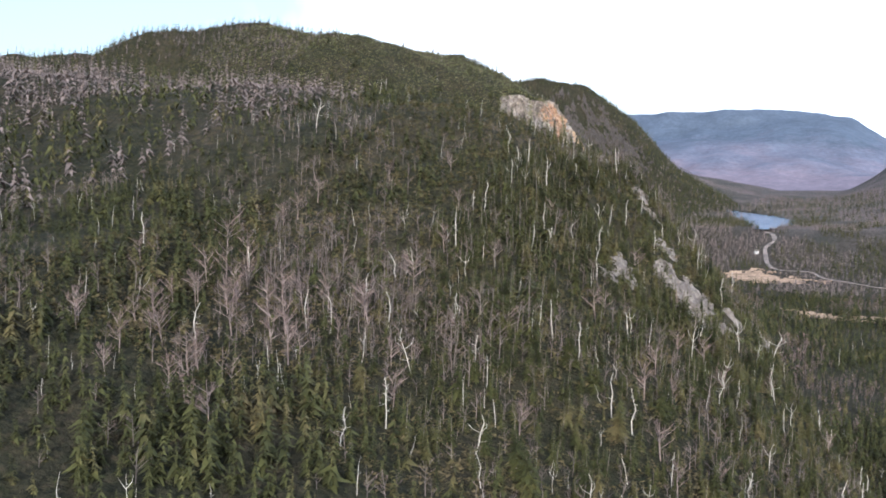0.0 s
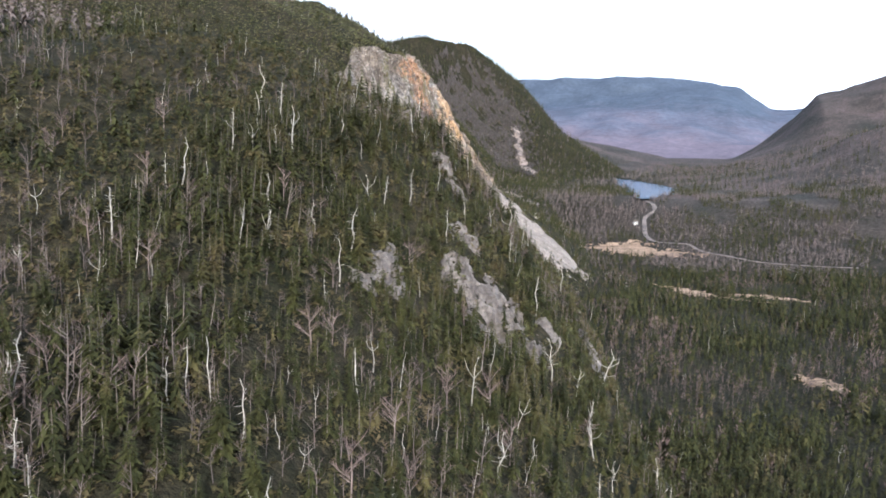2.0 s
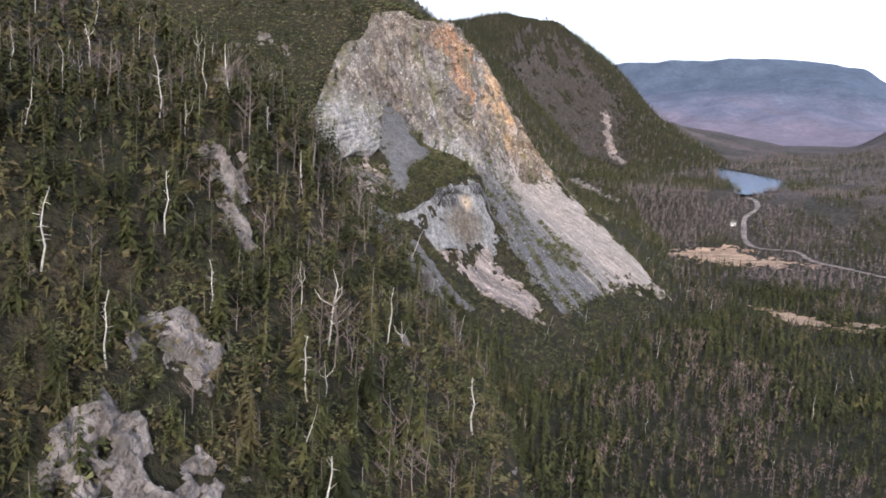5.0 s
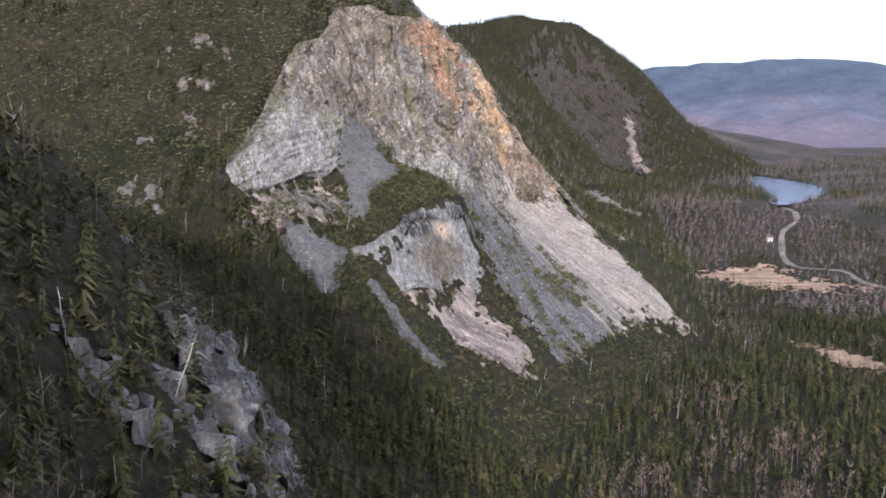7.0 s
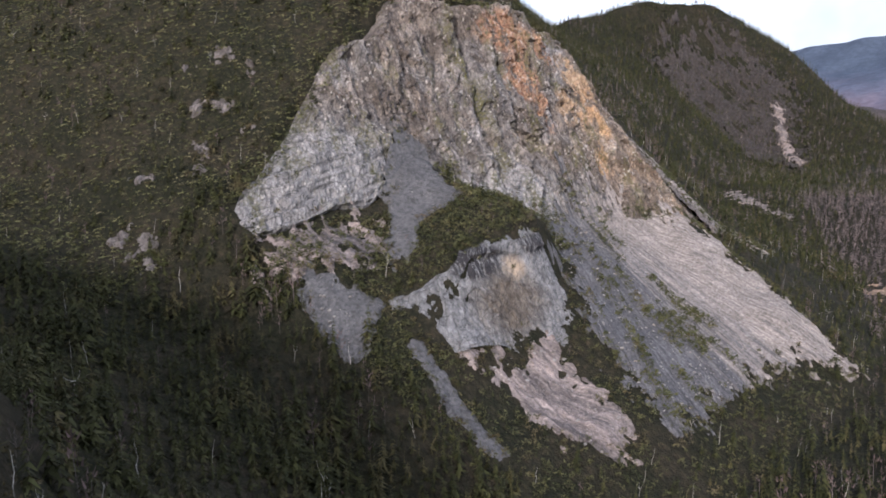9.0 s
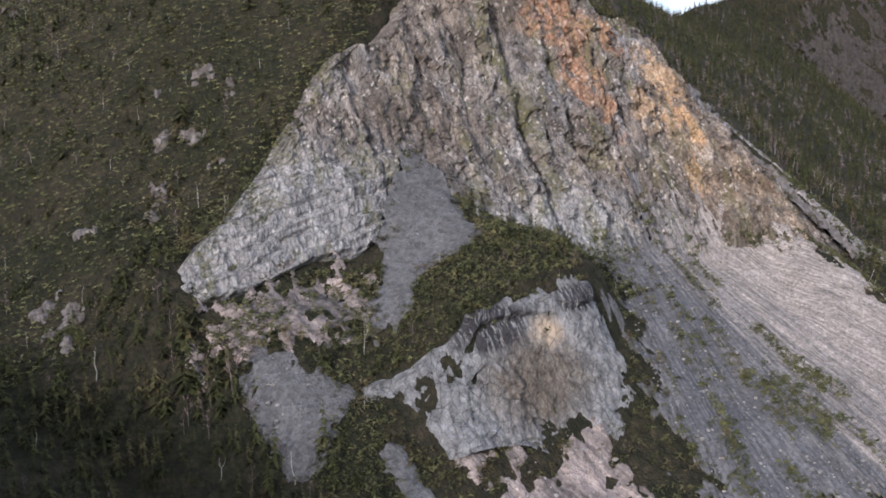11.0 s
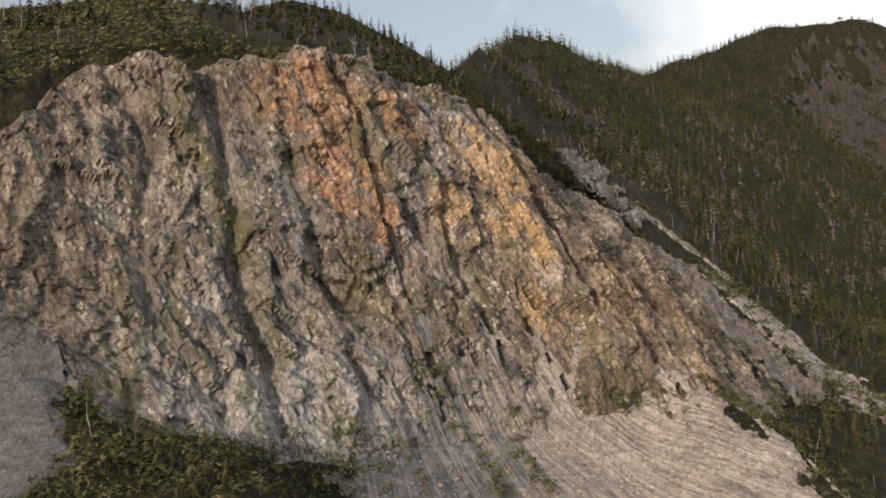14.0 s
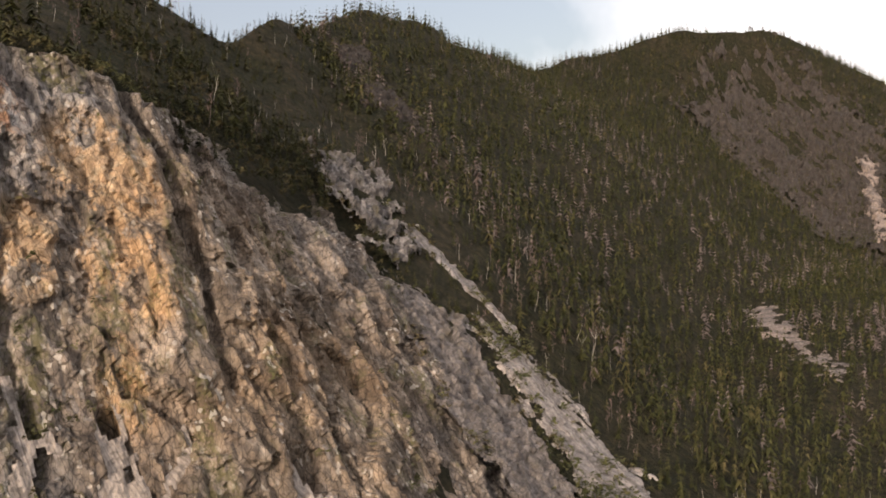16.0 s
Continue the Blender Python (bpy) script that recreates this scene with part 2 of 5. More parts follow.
def forest_floor():
    k = Nodes("forest_floor", 0.95, 0.1)
    a = k.ramp(k.noise(0.9, 6), (0.35, (0.014, 0.015, 0.008)), (0.52, (0.036, 0.031, 0.018)), (0.72, (0.078, 0.060, 0.040)))
    b = k.ramp(k.noise(0.05, 4), (0.40, (0.018, 0.021, 0.010)), (0.62, (0.055, 0.043, 0.029)))
    c = k.mix(0.45, a, b)
    # bare hardwoods take over towards the valley head, haze mixed into their colour
    split = k.n("ShaderNodeSeparateXYZ")
    k.to(k.pos, split.inputs[0])
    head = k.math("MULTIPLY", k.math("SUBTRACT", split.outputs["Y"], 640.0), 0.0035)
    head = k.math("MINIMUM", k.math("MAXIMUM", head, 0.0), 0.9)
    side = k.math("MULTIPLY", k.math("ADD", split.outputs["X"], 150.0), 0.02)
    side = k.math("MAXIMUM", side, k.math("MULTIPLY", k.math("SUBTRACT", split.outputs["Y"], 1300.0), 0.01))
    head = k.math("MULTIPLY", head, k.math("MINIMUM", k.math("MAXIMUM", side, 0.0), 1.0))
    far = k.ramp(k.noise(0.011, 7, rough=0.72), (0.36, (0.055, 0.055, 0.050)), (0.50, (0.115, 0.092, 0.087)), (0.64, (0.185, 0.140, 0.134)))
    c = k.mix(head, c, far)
    speck = k.cells(0.33)
    c = k.mix(k.ramp(speck, (0.10, (0.0,)), (0.75, (0.6,))), c, (0.014, 0.015, 0.010))
    return k.done(c, k.math("ADD", k.noise(1.3, 6), speck), 0.9, 1.2)


def hazy_far_woods():
    k = Nodes("hazy_far_woods", 0.95, 0.05)
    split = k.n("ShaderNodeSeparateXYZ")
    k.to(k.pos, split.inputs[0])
    # spruce on the upper slopes, leafless hardwood below; haze painted in as blue-violet
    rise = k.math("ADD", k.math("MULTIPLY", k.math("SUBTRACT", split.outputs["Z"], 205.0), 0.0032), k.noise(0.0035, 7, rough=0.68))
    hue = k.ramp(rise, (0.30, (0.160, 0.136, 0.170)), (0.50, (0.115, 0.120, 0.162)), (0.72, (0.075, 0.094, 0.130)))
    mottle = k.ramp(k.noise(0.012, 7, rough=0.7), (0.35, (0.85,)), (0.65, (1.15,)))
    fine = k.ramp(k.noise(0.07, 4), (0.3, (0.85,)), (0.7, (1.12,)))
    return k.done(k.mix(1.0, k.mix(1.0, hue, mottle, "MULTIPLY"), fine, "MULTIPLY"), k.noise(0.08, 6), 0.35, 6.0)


def needles(name, dark, light, dry):
    k = Nodes(name, 0.75, 0.15)
    c = k.ramp(k.noise(0.22, 2), (0.32, dark), (0.62, light))
    c = k.mix(k.ramp(k.noise(0.11, 3), (0.54, (0.0,)), (0.70, (0.65,))), c, dry)
    c = k.mix(1.0, c, k.ramp(k.island(), (0.0, (0.7,)), (1.0, (1.3,))), "MULTIPLY")
    return k.done(c)


def wood(name, low, high, scale=3.0):
    k = Nodes(name, 0.85, 0.15)
    c = k.ramp(k.noise(scale, 4), (0.3, low), (0.7, high))
    c = k.mix(1.0, c, k.ramp(k.island(), (0.0, (0.7,)), (1.0, (1.25,))), "MULTIPLY")
    return k.done(c)


def cliff_rock():
    k = Nodes("cliff_rock", 0.88, 0.2)
    # two sets of cleavage, along which the colour is drawn out
    steepset = k.scaled(0.16, 0.22, 0.105, (radians(6), 0, 0))
    crossset = k.scaled(0.45, 0.6, 0.22, (radians(-5), 0, 0))
    fine = k.scaled(1.1, 1.4, 0.75, (radians(-2), 0, 0))
    base = k.ramp(k.noise(1.0, 7, steepset, 0.7), (0.32, (0.078, 0.069, 0.066)), (0.46, (0.132, 0.119, 0.111)), (0.58, (0.188, 0.172, 0.161)), (0.70, (0.31, 0.29, 0.275)))
    tone = k.ramp(k.noise(1.0, 6, crossset, 0.7), (0.34, (0.58,)), (0.50, (1.0,)), (0.68, (1.32,)))
    c = k.mix(1.0, base, tone, "MULTIPLY")
    # slabs between joints differ in tone
    slabs = k.cells(1.0, k.scaled(0.15, 0.20, 0.075, (radians(2), 0, 0)), "Color")
    c = k.mix(1.0, c, k.ramp(slabs, (0.15, (0.72,)), (0.85, (1.3,))), "MULTIPLY")
    # broad drifts of brown and of grey
    c = k.mix(k.ramp(k.noise(0.045, 3), (0.42, (0.0,)), (0.56, (0.9,))), c, k.mix(1.0, c, (1.07, 0.97, 0.86), "MULTIPLY"))
    # iron stains in patches high on the face, going to ochre along the arete
    red = k.near(-199, 544, 186, 26, 13, 10)
    for spot in ((-198, 563, 180, 24, 8, 11), (-192, 543, 170, 24, 10, 10), (-187, 548, 158, 24, 6, 9)):
        red = k.math("MAXIMUM", red, k.near(*spot))
    gold = k.near(-189, 564, 159, 24, 7, 8)
    for spot in ((-193, 578, 168, 24, 10, 13), (-187, 577, 155, 24, 7, 12), (-181, 572, 140, 24, 4, 9)):
        gold = k.math("MAXIMUM", gold, k.near(*spot))
    blot = k.ramp(k.noise(1.0, 8, k.scaled(0.16, 0.20, 0.10, (radians(-3), 0, 0)), 0.74), (0.44, (0.0,)), (0.54, (1.0,)))
    rust = k.mix(1.0, tone, k.ramp(k.noise(0.5, 7, rough=0.7), (0.35, (0.20, 0.104, 0.070)), (0.52, (0.31, 0.172, 0.100)), (0.66, (0.36, 0.255, 0.170))), "MULTIPLY")
    ochre = k.mix(1.0, tone, k.ramp(k.noise(0.5, 7, rough=0.7), (0.35, (0.25, 0.163, 0.102)), (0.52, (0.39, 0.268, 0.165)), (0.66, (0.48, 0.38, 0.265))), "MULTIPLY")
    for mask, hue in ((red, rust), (gold, ochre)):
        wash = k.math("MULTIPLY", k.math("MULTIPLY", k.math("MAXIMUM", mask, 0.0), 3.2), blot)
        c = k.mix(k.math("MINIMUM", wash, 0.85), c, hue)
    warm = k.math("MAXIMUM", k.near(-175, 598, 135, 55, 36, 50), 0.0)
    c = k.mix(k.math("MINIMUM", k.math("MULTIPLY", warm, 1.3), 0.9), c, k.mix(1.0, c, (1.25, 1.07, 0.86), "MULTIPLY"))
    # pale grey beds towards the lower end of the face
    cold = k.math("MAXIMUM", k.near(-195, 440, 140, 45, 50, 36), k.near(-178, 516, 128, 30, 38, 20))
    pale = k.ramp(k.noise(1.0, 7, crossset, 0.72), (0.34, (0.150, 0.144, 0.142)), (0.5, (0.262, 0.252, 0.245)), (0.66, (0.39, 0.377, 0.365)))
    c = k.mix(k.math("MINIMUM", k.math("MULTIPLY", k.math("MAXIMUM", cold, 0.0), 1.5), 0.8), c, pale)
    # thin dark joints between the beds there
    beds = k.ramp(k.noise(1.0, 3, k.scaled(0.06, 0.07, 0.85, (radians(-12), 0, 0)), 0.6), (0.38, (0.50,)), (0.45, (1.0,)))
    c = k.mix(k.math("MINIMUM", k.math("MULTIPLY", k.math("MAXIMUM", k.near(-195, 445, 138, 60, 42, 26), 0.0), 2.5), 1.0), c, k.mix(1.0, c, beds, "MULTIPLY"))
    grit = k.ramp(k.noise(1.0, 8, fine, 0.8), (0.34, (0.60,)), (0.50, (1.0,)), (0.66, (1.36,)))
    c = k.mix(1.0, c, grit, "MULTIPLY")
    # open joints
    for size, turn, wide in ((0.42, 6, 0.035), (0.95, -12, 0.05)):
        crack = k.edges(size, k.scaled(1.0, 1.2, 0.42, (radians(turn), 0, 0)))
        c = k.mix(1.0, c, k.ramp(crack, (0.0, (0.38,)), (wide, (1.0,))), "MULTIPLY")
    # moss and lichen in runs, with one broad green runnel
    moss = k.ramp(k.noise(1.0, 5, k.scaled(0.14, 0.17, 0.035, (radians(4), 0, 0))), (0.52, (0.0,)), (0.62, (0.7,)))
    moss = k.math("MAXIMUM", moss, k.math("MULTIPLY", k.near(-199, 522, 168, 30, 3.5, 26), 1.6))
    moss = k.math("MULTIPLY", moss, k.ramp(k.noise(1.1, 6, rough=0.7), (0.44, (0.0,)), (0.54, (1.0,))))
    c = k.mix(moss, c, (0.098, 0.092, 0.038))
    # fresh pale chips that catch the light
    chip = k.ramp(k.cells(1.6, k.scaled(1.0, 1.3, 0.75, (radians(2), 0, 0)), "Color"), (0.78, (0.0,)), (0.82, (0.85,)))
    chip = k.math("MULTIPLY", chip, k.ramp(k.noise(0.16, 4, rough=0.7), (0.47, (0.05,)), (0.58, (1.0,))))
    c = k.mix(chip, c, k.mix(0.5, c, (0.62, 0.58, 0.52)))
    relief_ = k.math("ADD", k.math("MULTIPLY", k.cells(1.0, k.scaled(0.9, 1.1, 0.55, (radians(-3), 0, 0))), 1.2), k.math("MULTIPLY", k.noise(1.0, 8, fine, 0.75), 0.8))
    return k.done(c, relief_, 0.75, 0.6)


def pale_rock(name, low, mid, high, stain):
    k = Nodes(name, 0.88, 0.25)
    v = k.scaled(0.5, 0.6, 0.16)
    c = k.ramp(k.noise(1.0, 7, v, 0.65), (0.28, low), (0.5, mid), (0.72, high))
    c = k.mix(k.ramp(k.noise(0.22, 5), (0.55, (0.0,)), (0.7, (0.7,))), c, stain)
    c = k.mix(1.0, c, k.ramp(k.noise(2.2, 6, rough=0.7), (0.25, (0.6,)), (0.75, (1.3,))), "MULTIPLY")
    c = k.mix(k.ramp(k.noise(1.0, 5, k.scaled(0.8, 0.9, 0.10)), (0.58, (0.0,)), (0.70, (0.6,))), c, (0.075, 0.068, 0.060))
    return k.done(c, k.math("ADD", k.noise(1.0, 7, v, 0.7), k.noise(2.5, 5)), 0.9, 0.7)


def scree(name, grey, pink, apex=None, size=1.6, sorted_=1.0):
    """Loose stones sorted into runs that follow the fall of the slope; apex: where a fan spreads from."""
    k = Nodes(name, 0.93, 0.15)
    if apex:
        split = k.n("ShaderNodeSeparateXYZ")
        k.to(k.pos, split.inputs[0])
        dx = k.math("SUBTRACT", split.outputs["X"], apex[0])
        side = k.math("DIVIDE", k.math("SUBTRACT", split.outputs["Y"], apex[1]), dx)
        join = k.n("ShaderNodeCombineXYZ")
        k.to(k.math("MULTIPLY", side, 26.0), join.inputs["X"])
        k.to(k.math("MULTIPLY", dx, 0.035), join.inputs["Y"])
        flow = join.outputs[0]
        shift = k.math("MULTIPLY", k.math("ADD", side, 0.05), 0.55)
    else:
        flow = k.scaled(0.022, 0.22, 0.03, (0, 0, radians(-14)))
        shift = 0.0
    runs = k.math("ADD", k.noise(1.0, 5, flow, 0.7), shift)
    c = k.ramp(runs, (0.36, grey), (0.62, pink))
    thin = k.ramp(k.noise(3.2, 4, flow, 0.7), (0.36, (0.62,)), (0.50, (1.0,)), (0.64, (1.4,)))
    c = k.mix(sorted_, c, thin, "MULTIPLY")
    stones = k.cells(size, what="Color")
    c = k.mix(0.5, c, k.mix(1.0, c, k.ramp(stones, (0.1, (0.45,)), (0.9, (1.7,))), "MULTIPLY"))
    c = k.mix(1.0, c, k.ramp(k.noise(0.12, 5, rough=0.7), (0.3, (0.8,)), (0.7, (1.2,))), "MULTIPLY")
    return k.done(c, k.math("ADD", k.cells(size), k.noise(2.5, 5)), 0.7, 0.3)


FLOOR, FAR = forest_floor(), hazy_far_woods()
SPRUCE = needles("spruce_needles", (0.019, 0.021, 0.008), (0.049, 0.050, 0.017), (0.105, 0.080, 0.039))
BRUSH = needles("brown_brush", (0.036, 0.032, 0.014), (0.070, 0.057, 0.026), (0.105, 0.077, 0.045))
HEATH = needles("olive_heath", (0.092, 0.097, 0.039), (0.165, 0.158, 0.068), (0.215, 0.178, 0.108))
HARDWOOD = needles("leafless_hardwood", (0.088, 0.071, 0.065), (0.142, 0.113, 0.104), (0.185, 0.145, 0.134))
SHRUB = needles("shrub_leaves", (0.044, 0.048, 0.020), (0.086, 0.084, 0.035), (0.115, 0.085, 0.050))
BARK = wood("grey_bark", (0.075, 0.062, 0.052), (0.16, 0.14, 0.12))
BIRCH = wood("bare_birch", (0.066, 0.053, 0.047), (0.155, 0.130, 0.117), 0.4)
PALE_BIRCH = wood("pale_birch_bark", (0.115, 0.088, 0.079), (0.255, 0.203, 0.183), 0.6)
TWIG = wood("bare_twigs", (0.078, 0.056, 0.050), (0.150, 0.109, 0.098), 0.2)
SNAG = wood("weathered_dead_wood", (0.23, 0.212, 0.186), (0.45, 0.423, 0.374))
ROCK = cliff_rock()


def slab_rock():
    k = Nodes("pale_slab", 0.88, 0.25)
    v = k.scaled(0.5, 0.6, 0.32)
    c = k.ramp(k.noise(1.0, 7, v, 0.66), (0.32, (0.098, 0.094, 0.093)), (0.5, (0.195, 0.190, 0.187)), (0.68, (0.325, 0.318, 0.312)))
    c = k.mix(1.0, c, k.ramp(k.noise(3.0, 7, rough=0.78), (0.30, (0.5,)), (0.70, (1.45,))), "MULTIPLY")
    # brown weathered middle, and tan rubble under the brow
    mid = k.math("MULTIPLY", k.math("MAXIMUM", k.near(-153, 473, 107, 14, 16, 12), 0.0), 3.0)
    c = k.mix(k.math("MINIMUM", k.math("MULTIPLY", mid, k.noise(0.5, 6, rough=0.7)), 0.85), c, k.mix(1.0, c, (0.60, 0.49, 0.37), "MULTIPLY"))
    tan = k.math("MULTIPLY", k.math("MAXIMUM", k.near(-157, 480, 115, 6, 5, 4), 0.0), 2.4)
    c = k.mix(k.math("MINIMUM", k.math("MULTIPLY", tan, k.noise(0.8, 6, rough=0.7)), 0.9), c, (0.50, 0.39, 0.28))
    # black water streaks hanging from the brow, the overhang's shade painted with them
    band = k.math("MAXIMUM", k.near(-159, 467, 118.5, 8, 11, 5.5), k.near(-156, 491, 120, 7, 8, 3.5))
    drip = k.ramp(k.noise(1.0, 5, k.scaled(0.3, 1.5, 0.13), 0.72), (0.46, (0.0,)), (0.50, (1.0,)))
    wet_shade = k.math("MULTIPLY", k.math("MULTIPLY", k.math("MAXIMUM", band, 0.0), 3.2), drip)
    c = k.mix(k.math("MINIMUM", wet_shade, 0.92), c, (0.032, 0.029, 0.032))
    crack = k.edges(0.5, k.scaled(1.0, 1.0, 0.45, (radians(14), 0, 0)))
    c = k.mix(1.0, c, k.ramp(crack, (0.0, (0.4,)), (0.04, (1.0,))), "MULTIPLY")
    return k.done(c, k.math("ADD", k.noise(1.0, 7, v, 0.7), k.noise(3.5, 6, rough=0.75)), 0.8, 0.5)


SLAB = slab_rock()
OUTCROP = pale_rock("pinkish_outcrop", (0.075, 0.064, 0.058), (0.160, 0.139, 0.128), (0.285, 0.255, 0.236), (0.085, 0.071, 0.048))
SPUR_ROCK = pale_rock("dark_streaked_rock", (0.052, 0.047, 0.045), (0.130, 0.119, 0.115), (0.34, 0.320, 0.31), (0.075, 0.066, 0.040))
FAR_ROCK = pale_rock("far_rock", (0.030, 0.025, 0.023), (0.050, 0.042, 0.038), (0.088, 0.074, 0.067), (0.030, 0.028, 0.020))
FAN_SCREE = scree("fan_scree", (0.098, 0.094, 0.095), (0.235, 0.203, 0.179), (-214, 552))
SCREE = scree("scree_stones", (0.145, 0.134, 0.130), (0.290, 0.250, 0.222))
GREY_SCREE = scree("grey_scree", (0.078, 0.075, 0.075), (0.104, 0.100, 0.098), sorted_=0.12)
EARTH = scree("bare_earth", (0.105, 0.093, 0.090), (0.245, 0.198, 0.174))
GRAVEL = scree("yellow_gravel", (0.18, 0.125, 0.085), (0.38, 0.265, 0.185))
STONE = pale_rock("loose_stone", (0.16, 0.145, 0.13), (0.27, 0.25, 0.23), (0.42, 0.39, 0.36), (0.24, 0.18, 0.13))


def water():
    k = Nodes("lake_water", 0.12, 0.5)
    return k.done((0.06, 0.12, 0.20), k.noise(0.6, 3), 0.04, 0.1)


WATER = water()


# ---------------------------------------------------------------- plan shapes
def inside(poly, x, y):
    """Signed distance to a closed outline in plan, positive inside."""
    p = np.asarray(poly, float)
    q = np.roll(p, -1, 0)
    best = np.full(np.shape(x), 1e9)
    odd = np.zeros(np.shape(x), bool)
    for (ax, ay), (bx, by) in zip(p, q):
        t = np.clip(((x - ax) * (bx - ax) + (y - ay) * (by - ay)) / ((bx - ax) ** 2 + (by - ay) ** 2 + 1e-9), 0, 1)
        best = np.minimum(best, np.hypot(x - ax - t * (bx - ax), y - ay - t * (by - ay)))
        odd ^= ((ay > y) != (by > y)) & (x < (bx - ax) * (y - ay) / (by - ay + 1e-12) + ax)
    return np.where(odd, best, -best)


LAKE = ((-101, 858), (-88, 930), (-90, 1010), (-115, 1085), (-160, 1180), (-188, 1238), (-193, 1222), (-170, 1130), (-137, 1000), (-108, 885))
SCREE_FAN = ((-178, 541), (-177, 562), (-168, 586), (-150, 598), (-124, 594), (-97, 587), (-112, 560), (-115, 530), (-115, 499), (-118, 486), (-137, 494), (-157, 505), (-172, 526))
GREY_PATCH = ((-196, 484.5), (-192, 488), (-184, 487), (-177, 485.5), (-172.5, 480.5), (-176, 470.5), (-175.5, 464), (-171, 455), (-170, 448), (-173.6, 445), (-175.5, 451), (-180.5, 459.5), (-186, 464.5), (-190, 470.5), (-194, 478))
SLAB_EDGE = ((-158, 505), (-163, 503), (-159, 494), (-157.5, 482), (-159, 470), (-161, 460), (-165, 450), (-168, 443), (-158, 442), (-150, 450), (-149, 462), (-146, 475), (-143.5, 487), (-146, 497))
EARTH_FAN = ((-150, 474), (-147, 482), (-138, 479), (-118, 474), (-118, 466), (-121, 459), (-128, 453.5), (-143.8, 455.5), (-152, 451), (-149, 460), (-147, 468))
LOW_SCREE = ((-185, 429), (-181, 432), (-174, 436), (-167, 438.5), (-166, 434), (-162, 424), (-168, 422.5), (-172, 422), (-178, 424.5))
STRIP = ((-159, 441), (-151, 441), (-142, 439), (-131, 437), (-131, 433), (-145, 434.5), (-158, 437))
LEDGE = ((-193, 420), (-190, 432), (-189.5, 441), (-188.5, 452), (-183, 458), (-179, 455), (-173, 448), (-171.6, 443.6), (-176, 443), (-178, 437), (-181, 432), (-183, 426), (-189, 420))
OUTCROPS = (
    ((-44.5, 196.5), (-44, 199.5), (-41.5, 201), (-39.5, 203.5), (-36, 203.5), (-33, 200.5), (-32, 196), (-32.5, 190.5), (-36, 189), (-40, 190), (-43.5, 193)),
    ((-33.5, 206), (-31, 208), (-29.5, 203), (-29, 199), (-31.5, 195), (-33, 198)),
    ((-32, 238), (-29, 231), (-24, 217), (-23.5, 212), (-26, 219), (-30, 229)),
    ((-53, 184), (-52, 188), (-49, 183), (-46.5, 178), (-48.5, 177), (-51, 179)),
    ((-53, 175), (-51, 178), (-48.5, 175), (-50, 173)),
    ((-50, 206), (-48, 209.5), (-45.5, 210.5), (-43.5, 207), (-46, 203.5)),
    ((-59, 224), (-57, 227), (-55, 226.5), (-55.5, 222.5)),
    ((-56, 218.5), (-55, 223), (-53, 221)),
    ((-43, 234), (-41, 235.5), (-39.5, 232)),
    ((-79, 250), (-74, 249), (-71, 244), (-72, 239)),
)
# small crags on the slope above the hollow
rc = np.random.RandomState(4)
CRAGS = [tuple((cx + r * math.cos(a) * rc.uniform(0.6, 1.2), cy + 0.8 * r * math.sin(a) * rc.uniform(0.6, 1.2)) for a in np.arange(0, 6.28, 0.9))
         for cx, cy, r in ((-240, 456, 2.4), (-233, 460, 1.8), (-236, 442, 2.6), (-229, 446, 1.6), (-225, 434, 2.3), (-222, 429, 1.4), (-224, 405, 2.2), (-216, 407, 2.8), (-211, 404, 1.6), (-246, 448, 1.4), (-219, 444, 1.5), (-230, 418, 1.7), (-236, 706, 1.6), (-232, 745, 2.5))]
CRAGS += [((-315, 717), (-321, 737), (-310, 730), (-299, 716), (-299, 706)), ((-289, 707), (-302, 730), (-290, 727), (-278, 720), (-271, 720), (-274, 713), (-276, 697))]
FAR_FACE = ((-418, 1140), (-400, 1195), (-372, 1240), (-339, 1238), (-306, 1230), (-270, 1122), (-248, 1030), (-302, 1085), (-338, 1094), (-376, 1106), (-405, 1091))
FAR_STREAK = ((-326, 1192), (-314, 1190), (-282, 1130), (-260, 1082), (-270, 1078), (-300, 1145))
SPUR_FACE = ((-64, 268), (-67, 277), (-75, 287), (-86, 297), (-93, 304), (-97, 311), (-96, 318), (-88, 316), (-80, 305), (-72, 292), (-64, 279), (-60, 270))
FLANK_CRAG = ((-239, 650), (-241, 661), (-239, 668), (-229, 663), (-220, 657), (-213, 648), (-217, 643), (-225, 643))
RUBBLE = ((-205, 640), (-200, 655), (-184, 650), (-170, 648), (-155, 640), (-158, 628), (-172, 628), (-190, 632))
FLANK_SCREE = ((-200, 655), (-199, 672), (-179, 671), (-150, 660), (-152, 648), (-170, 648), (-182, 651))
FLANK_STREAK = ((-228, 659), (-220, 664.5), (-212, 668), (-205, 670.5), (-197, 671.5), (-197, 668), (-205, 667), (-212.4, 663.5), (-220, 660.5))
FAR_PALE = ((-259, 889), (-246, 885), (-221, 847), (-203, 827), (-189, 816), (-186, 804), (-202, 817), (-221, 836), (-243, 860))
ROAD = ((-100, 852), (-91, 840), (-87.5, 822), (-92.5, 801), (-89.5, 778), (-82.5, 748), (-72, 736), (-54, 735), (-39, 713), (-20, 700), (0, 686), (60, 668))
GRAVEL_PIT = ((-126, 706), (-118, 722), (-95, 739), (-61, 716), (-36, 703), (-62, 690), (-86, 690))
CLEARINGS = (((-20, 574), (-10, 582), (10, 578), (30, 565), (30, 558), (8, 570)), ((16, 412), (26, 409), (37, 396), (33, 391), (22, 400)))
